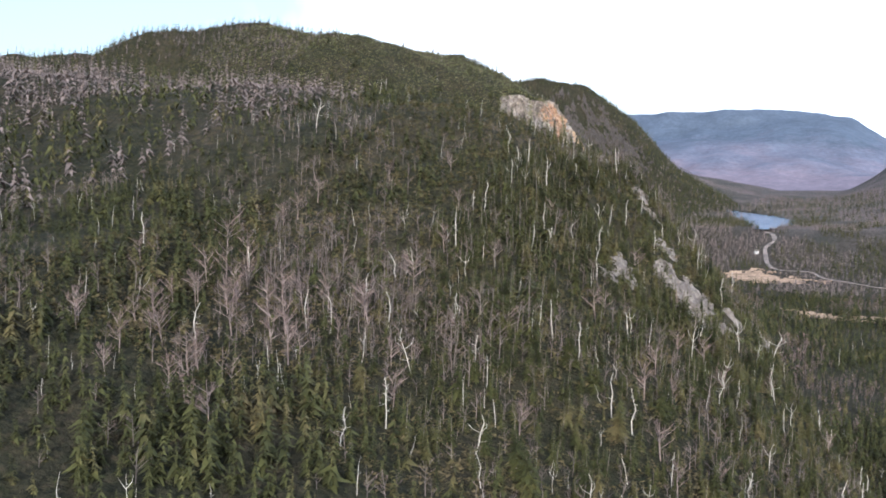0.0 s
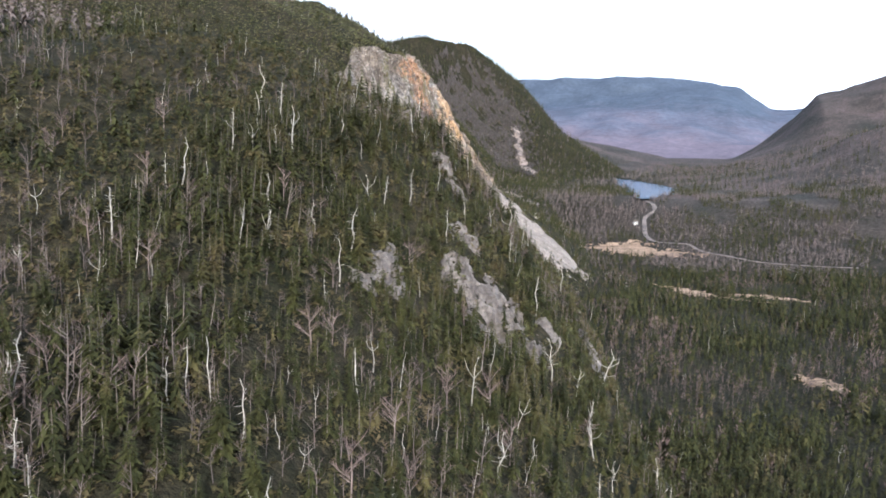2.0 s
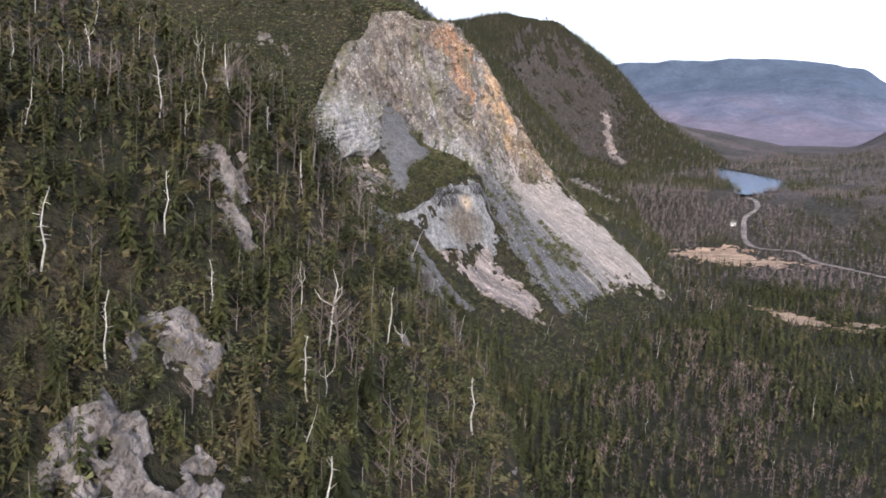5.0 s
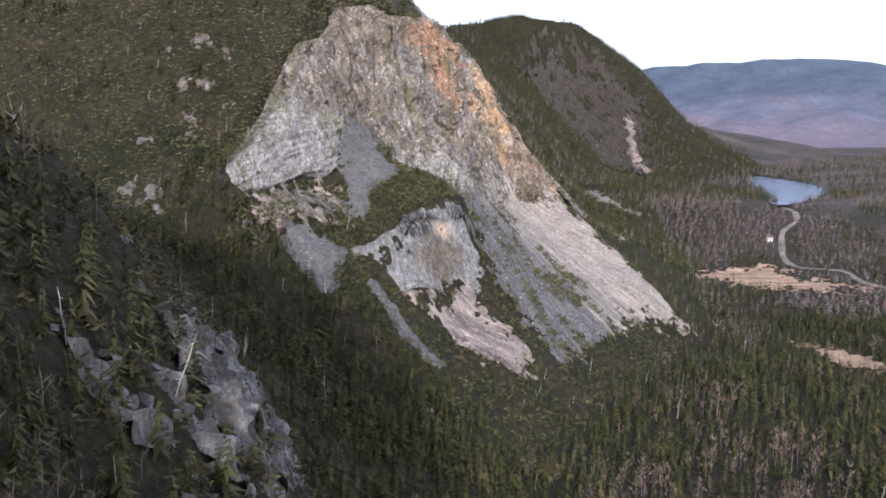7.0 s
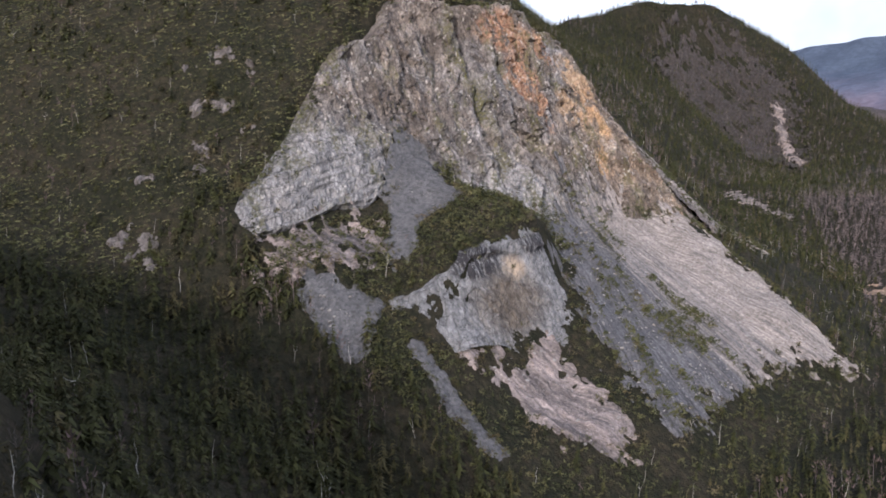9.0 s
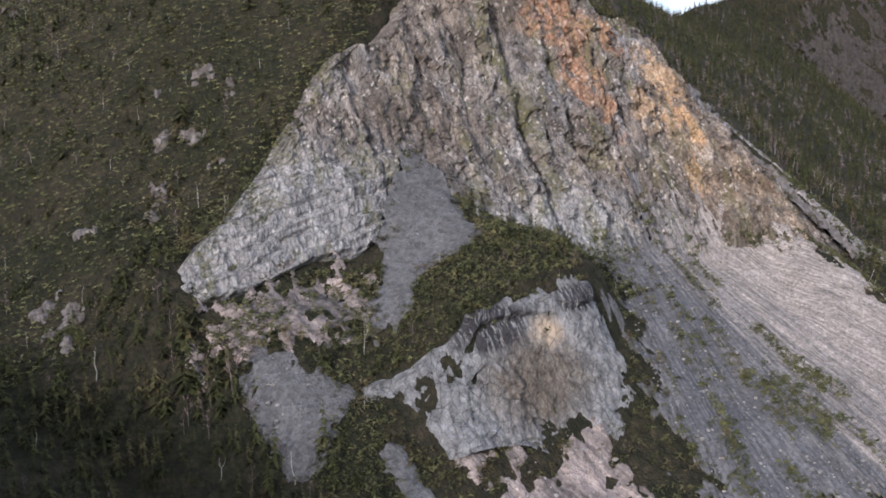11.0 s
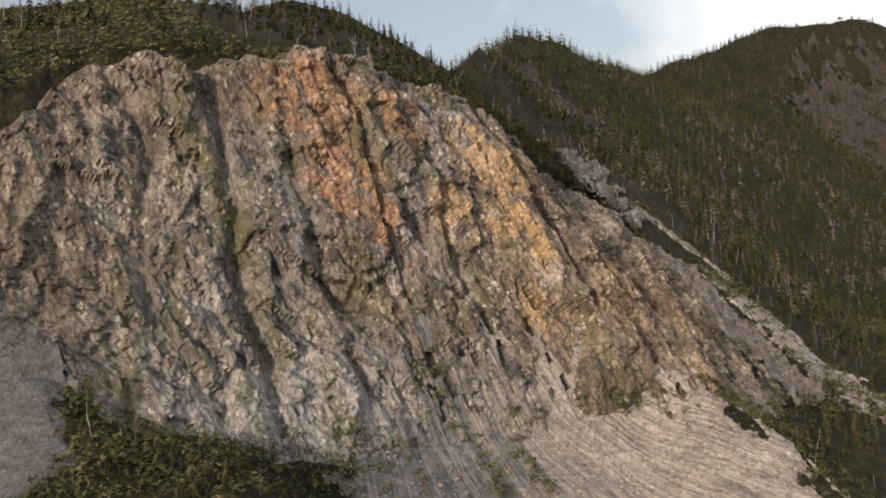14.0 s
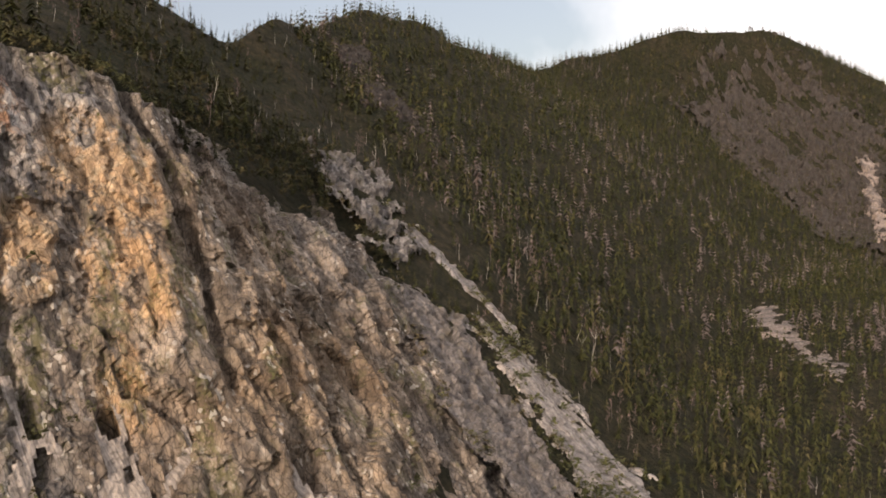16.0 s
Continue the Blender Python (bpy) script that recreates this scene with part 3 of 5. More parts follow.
CLEARING = ((-58, 598), (-38, 593), (-20, 572), (8, 560), (8, 556), (-26, 566), (-38, 568), (-46, 584))
BARE = (SCREE_FAN, GREY_PATCH, SLAB_EDGE, EARTH_FAN, LOW_SCREE, STRIP, LEDGE, SPUR_FACE, FLANK_SCREE, FLANK_STREAK, FLANK_CRAG, FAR_PALE, FAR_STREAK, GRAVEL_PIT, CLEARING, LAKE) + OUTCROPS + tuple(CRAGS) + CLEARINGS


# ---------------------------------------------------------------- ground, one sheet to the horizon
def carve(x, y):
    """The hollow that holds the lake."""
    return -np.clip(inside(LAKE, x, y) / 4 + 0.6, 0, 1) * 4


gy = np.concatenate([np.arange(-3000, -400, 200), np.arange(-400, 60, 10), np.arange(60, 700, 2.7), np.arange(700, 1300, 5), np.arange(1300, 2400, 40), np.arange(2400, 4800, 200)])
yc = np.clip(gy, -400, 1700)
LX, LZ = lines(yc)
cols = [np.linspace(4500, 700, 12), np.linspace(650, 200, 16)]
gx = [np.repeat(c[None], len(gy), 0) for c in cols]
t = np.linspace(0, 1, 60, endpoint=False)[None]
gx.append(190 + (LX[:, :1] - 190) * t)
for k, n in enumerate((40, 44, 18, 30, 12)):
    t = np.linspace(0, 1, n, endpoint=False)[None]
    gx.append(LX[:, k:k + 1] + (LX[:, k + 1:k + 2] - LX[:, k:k + 1]) * t)
gx.append(np.repeat(np.linspace(-1200, -4500, 10)[None], len(gy), 0))
gx = np.concatenate(gx, 1)
gyy = np.repeat(gy[:, None], gx.shape[1], 1)
gz = ground_z(gx, np.clip(gyy, -400, 1700)) + carve(gx, gyy)
gz = np.where(gyy > 1700, floor_z(gyy) + east(gx, gyy) + np.clip((-gx - 250) / 400, 0, 1) * 60, gz)
def rim_z(y):
    """Height of the lower rim of the rock face where it ends above the ground's foot."""
    return pchip((416, 422, 428, 434, 440, 450, 458, 465, 471, 478, 484, 488, 494, 660), (137, 136, 130, 131, 132.5, 135, 134, 136, 141, 148, 152, 147, 100, 60), y)


# set back behind the rock face, which is a body of its own
BX = LX[:, 1:2]
back_off = np.clip((gyy - 424) / 8, 0, 1) * np.clip((648 - gyy) / 8, 0, 1) * np.clip((BX + 6 - gx) / 5, 0, 1) * np.clip((gx - LX[:, 2:3] + 6) / 5, 0, 1)
back_off *= np.clip((gz - rim_z(np.clip(gyy, 416, 660)) + 1) / 2, 0, 1)
gx = gx - 6.0 * back_off
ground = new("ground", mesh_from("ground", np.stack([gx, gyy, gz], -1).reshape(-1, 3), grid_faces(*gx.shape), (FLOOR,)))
tagged(ground, "wooded mountainside and valley floor, brown moss and litter", "ground", kind="structure")

# far ridge across the head of the valley
fx, fv = np.meshgrid(np.linspace(-2600, 1500, 220), np.linspace(0, 1, 60), indexing="ij")
crest = pchip((-2600, -1500, -880, -475, -130, -60, 20, 200, 700, 1500), (360, 380, 384, 386, 346, 300, 262, 262, 300, 330), fx)
fy = 2350 + 1250 * fv + 60 * fbm(fx / 300, fv * 3, 3)
fz = 92 + (crest - 92) * (0.25 * fv + 0.75 * fv ** 1.8 * (1 - 0.0 * fv)) + 16 * fbm(fx / 260, fv * 4, 5) * np.sin(np.pi * np.clip(fv, 0, 1)) + 4 * fbm(fx / 60, fv * 9, 3) * fv
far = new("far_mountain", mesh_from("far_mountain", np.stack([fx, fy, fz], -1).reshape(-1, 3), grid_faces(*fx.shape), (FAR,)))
tagged(far, "long wooded mountain across the valley head, painted haze blue", "mountain", kind="structure")

# lake
lx, ly = np.meshgrid(np.arange(-230, -60, 6.0), np.arange(840, 1270, 6.0), indexing="ij")
lf = grid_faces(*lx.shape)
lf = lf[(inside(LAKE, lx, ly) > -9).ravel()[lf].all(1)]
lake = new("lake", mesh_from("lake", np.stack([lx, ly, 0 * lx + 95.0], -1).reshape(-1, 3), lf, (WATER,)))
tagged(lake, "small pale blue lake at the valley head", "lake", kind="structure")


# ---------------------------------------------------------------- the rock face
cy = np.arange(416, 664, 0.55)
cv = np.linspace(0, 1, 190)
CX, CZ = lines(cy)
foot_x, foot_z = CX[:, 1] + 1.0, CZ[:, 1] - 4.0
top_x, top_z = CX[:, 2] - 0.5, CZ[:, 2] + 1.5
V = np.repeat(cv[None], len(cy), 0)
U = np.repeat(cy[:, None], len(cv), 1)
px = foot_x[:, None] + (top_x - foot_x)[:, None] * V
pz = foot_z[:, None] + (top_z - foot_z)[:, None] * V
slope_x = np.gradient((foot_x + top_x) / 2, cy)
slope_x = np.convolve(np.pad(slope_x, 15, "edge"), np.ones(31) / 31, "valid")
nx, ny = 1 / np.hypot(1, slope_x), -slope_x / np.hypot(1, slope_x)
q = U - 0.12 * (pz - 150)       # constant along the steep cleavage
qs = U + 0.12 * (pz - 150)      # and along the cross joints


def ridged(x, y):
    return 1 - 2 * np.abs(vnoise(x, y))


def blocks(x, y, seed):
    """Broken blocks: each irregular cell stands out by its own amount and leans its own way."""
    r = np.random.RandomState(seed)
    jx, jy, ja, jb, jc = r.rand(5, 64, 64)
    xi, yi = np.floor(x).astype(int), np.floor(y).astype(int)
    best, val = np.full(x.shape, 1e9), np.zeros(x.shape)
    for dx in (-1, 0, 1):
        for dy in (-1, 0, 1):
            a, b = (xi + dx) & 63, (yi + dy) & 63
            ox, oy = x - (xi + dx + jx[a, b]), y - (yi + dy + jy[a, b])
            d = ox * ox + oy * oy
            v = ja[a, b] - 0.5 + 0.7 * (jb[a, b] - 0.5) * ox + 0.7 * (jc[a, b] - 0.5) * oy
            val = np.where(d < best, v, val)
            best = np.minimum(d, best)
    return val


wob = 0.8 * fbm(U / 6, pz / 6, 2) + 3.0 * fbm(U / 22 + 3, pz / 26, 2)
bulk = 2.2 * ridged(qs / 34, pz / 60) + 3.2 * blocks((q + wob) / 10.0, pz / 20, 3)
bulk += 2.2 * blocks((qs + 0.7 * wob) / 4.6, pz / 8, 4)
bedded = np.clip((484 - U) / 16, 0, 1) * np.clip((156 - pz) / 12, 0, 1)
lay = (pz - 0.22 * (U - 450)) / 3.1 + 0.35 * fbm(U / 9, pz / 9, 2)
bulk = bulk * (1 - 0.8 * bedded) + bedded * 1.9 * (lay - np.floor(lay))
# gullies and the dark cleft, and a cave near the foot
for gq, depth, wide, low in ((509, 1.6, 1.2, 0), (521, 3.6, 1.6, 0), (532, 1.6, 0.8, 0), (548, 3.0, 0.8, 0), (561, 2.2, 0.9, 0), (586, 3.2, 1.3, 128), (595, 2.5, 1.2, 0), (604, 2.2, 1.3, 0), (617, 2.0, 1.4, 0), (628, 1.6, 1.2, 0), (476, 1.8, 1.0, 0)):
    bulk -= depth * np.exp(-((q - gq - 3.0 * vnoise(pz / 14, gq + 0 * pz)) / wide) ** 2) * np.clip((pz - low) / 12, 0.2, 1)
bulk -= 5.0 * np.exp(-((U - 569) / 1.3) ** 2 - ((pz - 134) / 3.6) ** 2)
for axis in (0, 1):
    bulk = 0.8 * bulk + 0.1 * (np.roll(bulk, 1, axis) + np.roll(bulk, -1, axis))
bulk += (1 - 0.6 * bedded) * (1.2 * blocks((q + 0.5 * wob) / 2.5, pz / 5.0, 5) + 0.9 * blocks((qs + 0.6 * wob) / 1.4, pz / 2.2, 6) + 0.22 * fbm(U / 1.3, pz / 1.6, 2))
# the sheet dives under the ground along a ragged rim
rim = fbm(U / 14, V * 4, 4)
ends = np.minimum(np.clip((U - 421 - 5 * rim) / 6, 0, 1), np.clip((654 - 10 * rim - U) / 10, 0, 1))
tops = np.clip((1.0 - V - 0.035 - 0.05 * rim) / 0.03, 0, 1) * np.clip((V + 0.03) / 0.03, 0, 1)
flank = np.clip(1.0 - np.clip((U - 600) / 30, 0, 1) * np.clip((V - 0.62 - 0.30 * rim) / 0.12, 0, 1), 0, 1)
hold = np.minimum(np.minimum(ends, tops), flank)
above = np.clip((pz - rim_z(U) - 1.5 * rim) / 1.5, 0, 1)
bulk = np.maximum(bulk, -2.0 + 0.4 * bulk)
out = bulk * np.clip(0.15 + V / 0.16, 0, 1) * (0.35 + 0.65 * hold) * above - 6.5 * (1 - hold) - 1.6 * (1 - above)
cliff_p = np.stack([px + nx[:, None] * out, U + ny[:, None] * out, pz + 0.25 * out], -1)
cliff = new("cliff", mesh_from("cliff", cliff_p.reshape(-1, 3), grid_faces(*U.shape), (ROCK,), smooth=False))
tagged(cliff, "tall grey cliff of slanting strata with rusty stains", "cliff", kind="structure")


# ---------------------------------------------------------------- bare patches on the slopes
RIMS = []


def patch(name, poly, mat, label, category, lift=0.5, edge=1.5, rough=0.4, size=3.0, step=0.8, runs=0.0, ragged=1.2, smooth=False, blocky=0.0, lip=()):
    """A body of rock or stones that lies on the ground inside a plan outline, with a ragged rim."""
    p = np.asarray(poly, float)
    x, y = np.meshgrid(np.arange(p[:, 0].min() - 3, p[:, 0].max() + 3, 0.7 * step), np.arange(p[:, 1].min() - 3, p[:, 1].max() + 3, step), indexing="ij")
    RIMS.append((poly, ragged))
    sd = inside(poly, x, y) + ragged * (fbm(x / 3.5, y / 3.5, 3) + 0.5 * fbm(x / 1.3 + 7, y / 1.3, 2))
    zb = ground_z(x, y)
    e = 0.8
    gx_, gy_ = (ground_z(x + e, y) - ground_z(x - e, y)) / (2 * e), (ground_z(x, y + e) - ground_z(x, y - e)) / (2 * e)
    n_ = np.sqrt(1 + gx_ ** 2 + gy_ ** 2)
    xs = x - zb                     # runs down the face
    up = lift * np.clip(sd / edge, -1.5, 1) / n_ + rough * fbm(xs / size, y / size, 4)
    up += runs * ridged(y / 4.5 + 0.05 * x + 0.8 * fbm(x / 20, y / 12, 2), x / 30)
    if blocky:
        up += blocky * np.clip(sd / edge, 0, 1) * (blocks(xs / 3.0 + 0.3 * fbm(xs / 4, y / 4, 2), y / 2.4, 8) + 0.6 * blocks(xs / 1.3, y / 1.1, 9))
    if lip:
        # an overhanging brow, hollowed below
        ly_, lx_ = [b for a, b in lip], [a for a, b in lip]
        d = x - np.interp(y, ly_, lx_) - 0.3 * vnoise(y / 5.0, 0 * y)
        near_lip = np.clip((y - ly_[0]) / 3, 0, 1) * np.clip((ly_[-1] - y) / 3, 0, 1)
        up += near_lip * (0.9 * np.exp(-((d + 0.7) / 0.9) ** 2) - 1.3 * np.clip((d + 0.3) / 0.9, 0, 1) * np.exp(-np.clip(d, 0, None) / 5.5))
    z = zb + up / n_
    vx, vy = x - up * gx_ / n_, y - up * gy_ / n_
    keep = sd > -edge
    idx = -np.ones(x.shape, int)
    faces = grid_faces(*x.shape)
    ok = keep.ravel()[faces].all(1)
    faces = faces[ok]
    used = np.unique(faces)
    idx = idx.ravel()
    idx[used] = np.arange(len(used))
    v = np.stack([vx, vy, z], -1).reshape(-1, 3)[used]
    ob = new(name, mesh_from(name, v, idx[faces][:, ::-1], (mat,), smooth=smooth))
    return tagged(ob, label, category, kind="structure")


patch("scree_slope", SCREE_FAN, FAN_SCREE, "wide fan of grey and pinkish scree below the cliff", "scree", lift=0.6, runs=0.03, rough=0.16, ragged=5.0, step=0.6)
patch("scree_patch", GREY_PATCH, GREY_SCREE, "smooth patch of dark grey scree on a ledge", "scree", lift=0.6, rough=0.10, step=0.4)


def buttress():
    """The steep pale slab below the terrace: rim, hollow under an arched brow, and foot."""
    y = np.arange(437.0, 505.0, 0.33)
    v = np.concatenate([np.linspace(-0.35, 0, 12, endpoint=False), np.linspace(0, 1.06, 80)])
    rx = pchip((441, 451, 456, 461, 464, 470, 482, 490, 494, 499, 505), (-165.5, -162, -161, -160, -158.5, -158, -157, -156, -157, -160, -166), y)
    rz = pchip((441, 451, 456, 461, 464, 470, 482, 487, 491, 495, 499, 505), (112.5, 115.5, 117.5, 119.8, 121.4, 122.4, 121.6, 121.0, 121.4, 121.8, 121.5, 119), y)
    rz = rz + 0.9 * fbm(y / 5.0, 0 * y, 3)
    bx = pchip((441, 452, 462, 475, 487, 495, 505), (-157, -151, -150, -147.5, -144.5, -146, -157), y)
    bz = pchip((441, 452, 462, 475, 487, 495, 505), (99, 101, 99.5, 93, 93, 96, 104), y)
    Y, W = np.meshgrid(y, v, indexing="ij")
    down = np.clip(W, 0, None)
    x = rx[:, None] + (bx - rx)[:, None] * down ** 1.25
    z = rz[:, None] + (bz - rz)[:, None] * down
    t = np.clip(-W / 0.35, 0, 1)
    x = x - 7.5 * t
    z = np.where(W < 0, (1 - t) ** 1.5 * z + (1 - (1 - t) ** 1.5) * (ground_z(x, Y) - 0.8 * t), z)
    arch = np.clip((Y - 459) / 3.5, 0, 1) * np.clip((485 - Y) / 3.5, 0, 1)
    d = down - (0.055 + 0.10 * ((Y - 472) / 12.5) ** 2 + 0.012 * vnoise(Y / 1.7, 0 * Y))
    out = -1.7 * arch * np.clip(d / 0.035, 0, 1) * np.exp(-np.clip(d, 0, None) / 0.24)
    d = down - (0.10 + 0.02 * vnoise(Y / 1.9 + 7, 0 * Y) + 0.05 * np.clip((Y - 491) / 5, 0, 1))
    out += -0.9 * np.clip((Y - 485) / 2, 0, 1) * np.clip((499 - Y) / 3, 0, 1) * np.clip(d / 0.035, 0, 1) * np.exp(-np.clip(d, 0, None) / 0.3)
    out += -0.7 * np.exp(-((Y - 481) / 2.2) ** 2 - ((z - 115.2) / 1.3) ** 2) - 0.9 * np.exp(-((Y - 494) / 2.0) ** 2 - ((z - 101.5) / 1.2) ** 2)
    face = np.clip(down / 0.05, 0, 1)
    out += face * (1.1 * blocks((Y + 0.25 * z) / 6.0, z / 7.0, 21) + 0.7 * blocks((Y - 0.3 * z) / 2.3, z / 2.6, 22) + 0.35 * blocks(Y / 0.9, z / 1.1, 23) + 0.15 * fbm(Y / 0.8, z / 0.8, 2))
    out -= 5.0 * (1 - np.clip((Y - 438.5 + 1.5 * fbm(Y / 4, z / 3, 2)) / 3, 0, 1)) + 4.0 * (1 - np.clip((504.5 - Y + 1.0 * fbm(Y / 4, z / 3, 2)) / 3, 0, 1))
    me = mesh_from("rock_slab", np.stack([x + 0.97 * out, Y, z + 0.2 * out], -1).reshape(-1, 3), grid_faces(*x.shape)[:, ::-1], (SLAB,), smooth=False)
    return tagged(new("rock_slab", me), "pale grey rock buttress with an arched overhang", "rock", kind="structure")


buttress()
patch("earth_fan", EARTH_FAN, EARTH, "pale pinkish earth and rubble fan", "earth", lift=0.7, rough=0.4, runs=0.3, step=0.5, ragged=2.6)
patch("scree_patch", LOW_SCREE, GREY_SCREE, "small grey scree patch among trees", "scree", lift=0.5, rough=0.2, ragged=2.2)
patch("scree_strip", STRIP, GREY_SCREE, "narrow strip of grey scree in the woods", "scree", lift=0.5, rough=0.3, edge=1.0, ragged=0.8)
patch("earth_ledge", LEDGE, EARTH, "pale earth runs and scree below the cliff", "earth", lift=0.5, rough=0.2, size=2.6, runs=0.35, step=0.45, ragged=3.0)
for poly in OUTCROPS:
    big = len(poly) > 8
    patch("rock_outcrop", poly, OUTCROP, "pale pinkish rock outcrop among spruces", "rock", lift=0.4, edge=0.8, rough=0.35, size=2.2, step=0.22, ragged=3.4 if big else 0.8, blocky=1.1, runs=0.9)
for poly in CRAGS:
    patch("rock_outcrop", poly, OUTCROP if len(poly) == 7 and poly[0][1] < 700 else FAR_ROCK, "small pale crag on the wooded slope", "rock", lift=0.8, edge=0.8, rough=0.5, size=1.5, step=0.35, ragged=2.4, blocky=1.2)
patch("crag", FLANK_CRAG, SPUR_ROCK, "dark grey crags above the scree shoulder", "rock", lift=0.8, edge=1.2, rough=1.0, size=4.0, step=0.4, ragged=4.5, blocky=1.4, runs=0.7)
patch("spur_face", SPUR_FACE, SPUR_ROCK, "dark streaked rock face at the end of the spur", "rock", lift=1.0, edge=1.6, rough=1.0, size=4.0, step=0.45, ragged=5.0, blocky=1.1, runs=0.6)
patch("scree_slope", FLANK_SCREE, SCREE, "grey pinkish scree below the shoulder", "scree", lift=0.5, rough=0.35, runs=0.25, step=0.5, ragged=5.0)
patch("rubble_slope", RUBBLE, OUTCROP, "rubble and low ledges beside the cliff", "rubble", lift=0.6, rough=0.6, runs=0.4, step=0.5, ragged=3.5, blocky=1.0)
patch("scree_strip", FLANK_STREAK, SCREE, "thin pale scree streak beside the woods", "scree", lift=0.5, rough=0.3, ragged=0.9)
patch("scree_strip", FAR_PALE, EARTH, "pale bare strip on the far slope", "earth", lift=0.4, rough=0.3, step=0.8, ragged=5.0)
patch("far_cliff", FAR_FACE, FAR_ROCK, "grey rocky face of the farther mountain", "cliff", lift=1.2, rough=2.0, size=14, step=1.5, ragged=16, edge=3.0, runs=2.0, blocky=2.4)
patch("scree_strip", FAR_STREAK, EARTH, "pale bare runnel on the farther rock face", "earth", lift=4.5, rough=1.0, step=1.2, ragged=4.0)
patch("gravel_pit", GRAVEL_PIT, GRAVEL, "yellow gravel clearing beside the road", "gravel", lift=0.4, rough=0.3, size=6, step=1.2, ragged=9)
for poly in (CLEARING,) + CLEARINGS:
    patch("clearing", poly, GRAVEL, "grassy yellow clearing in the valley woods", "clearing", lift=0.4, rough=0.2, step=1.2, ragged=3.5)


def ribbon(name, pts, width, mat, label):
    pts = np.asarray(pts, float)
    d = np.r_[0, np.cumsum(np.hypot(*np.diff(pts, axis=0).T))]
    s = np.arange(0, d[-1], 2.0)
    x, y = pchip(d, pts[:, 0], s), pchip(d, pts[:, 1], s)
    tx, ty = np.gradient(x), np.gradient(y)
    n = np.hypot(tx, ty)
    w = np.linspace(-0.5, 0.5, 5)[None] * (width * (1 + 0.25 * vnoise(s / 12, 0 * s)))[:, None]
    X, Y = x[:, None] - (ty / n)[:, None] * w, y[:, None] + (tx / n)[:, None] * w
    Z = ground_z(X, Y) + 0.55 - 0.3 * np.abs(w) / width
    ob = new(name, mesh_from(name, np.stack([X, Y, Z], -1).reshape(-1, 3), grid_faces(*X.shape), (mat,)))
    return tagged(ob, label, "road", kind="structure")


ribbon("road", ROAD, 3.4, EARTH, "pale dirt road winding up to the lake")


# ---------------------------------------------------------------- trees
rs = np.random.RandomState(11)


def spruce_shape(seed, whorls, blades, radius=0.17, base=0.10, tufts=1, droop=(0.2, 0.7)):
    """Crown of a spruce of height 1: whorls of narrow drooping boughs with gaps; tufts: side sprays on each bough."""
    r = np.random.RandomState(seed)
    v, f = [], []
    for i in range(whorls):
        h = base + (0.97 - base) * (i / (whorls - 1)) ** 0.9
        reach = radius * (1 - h) ** 0.8 * (1.15 if i % 2 else 0.85) + 0.014
        for j in range(blades):
            if r.rand() < 0.12:
                continue
            a = 2 * math.pi * (j + 0.5 * (i % 2)) / blades + r.uniform(-0.4, 0.4)
            L = reach * r.uniform(0.6, 1.25)
            fall = r.uniform(*droop)
            for m in range(tufts):
                turn = a + (0 if m == 0 else r.choice((-1, 1)) * r.uniform(0.3, 0.6))
                start, end = (0.05, 1.0) if m == 0 else (r.uniform(0.3, 0.55), r.uniform(0.75, 1.0))
                w = L * r.uniform(0.11, 0.19) * (end - start + 0.25)
                c, s_ = math.cos(turn), math.sin(turn)
                x, y = math.cos(a) * L * start, math.sin(a) * L * start
                z = h + 0.02 - fall * L * start
                tilt = r.uniform(-0.8, 0.8) * w
                k = len(v)
                v += [(x - s_ * w, y + c * w, z + tilt), (x + s_ * w, y - c * w, z - tilt),
                      (x + c * L * (end - start), y + s_ * L * (end - start), z - fall * L * (end - start))]
                f += [(k, k + 1, k + 2)]
    k = len(v)
    v += [(-0.012, 0, 0.88), (0.012, 0.006, 0.88), (0, 0, 1.03)]
    f += [(k, k + 1, k + 2)]
    return np.array(v, float), np.array(f)


def bush_shape(seed, count=15, leaf=0.135):
    """Low rounded bush of height 1: a loose dome of small leaf clumps."""
    r = np.random.RandomState(seed)
    v, f = [], []
    for i in range(count):
        d = r.normal(0, 1, 3)
        d /= np.linalg.norm(d)
        p = d * r.uniform(0.6, 1.0) * (0.5, 0.5, 0.8)
        p[2] = abs(p[2]) + 0.08
        k = len(v)
        v += [tuple(p + r.normal(0, leaf, 3)) for _ in range(3)]
        f += [(k, k + 1, k + 2)]
    return np.array(v, float), np.array(f)


def limb(v, f, a, b, ra, rb, sides=3):
    """A tapered limb between two points."""
    a, b = np.array(a, float), np.array(b, float)
    d = (b - a) / max(np.linalg.norm(b - a), 1e-6)
    u = np.cross(d, (0.3, 0.9, 0.2))
    u /= np.linalg.norm(u)
    w = np.cross(d, u)
    k = len(v)
    for p, r in ((a, ra), (b, rb)):
        for i in range(sides):
            t = 2 * math.pi * i / sides
            v.append(tuple(p + r * (math.cos(t) * u + math.sin(t) * w)))
    for i in range(sides):
        j = (i + 1) % sides
        f += [(k + i, k + j, k + sides + j), (k + i, k + sides + j, k + sides + i)]


def trunk_shape(r0=0.016, top=0.95, bend=0.0):
    v, f = [], []
    limb(v, f, (0, 0, -0.06), (bend, 0, 0.5), r0, r0 * 0.7)
    limb(v, f, (bend, 0, 0.5), (bend * 1.5, 0.3 * bend, top), r0 * 0.7, r0 * 0.2)
    return np.array(v), np.array(f)


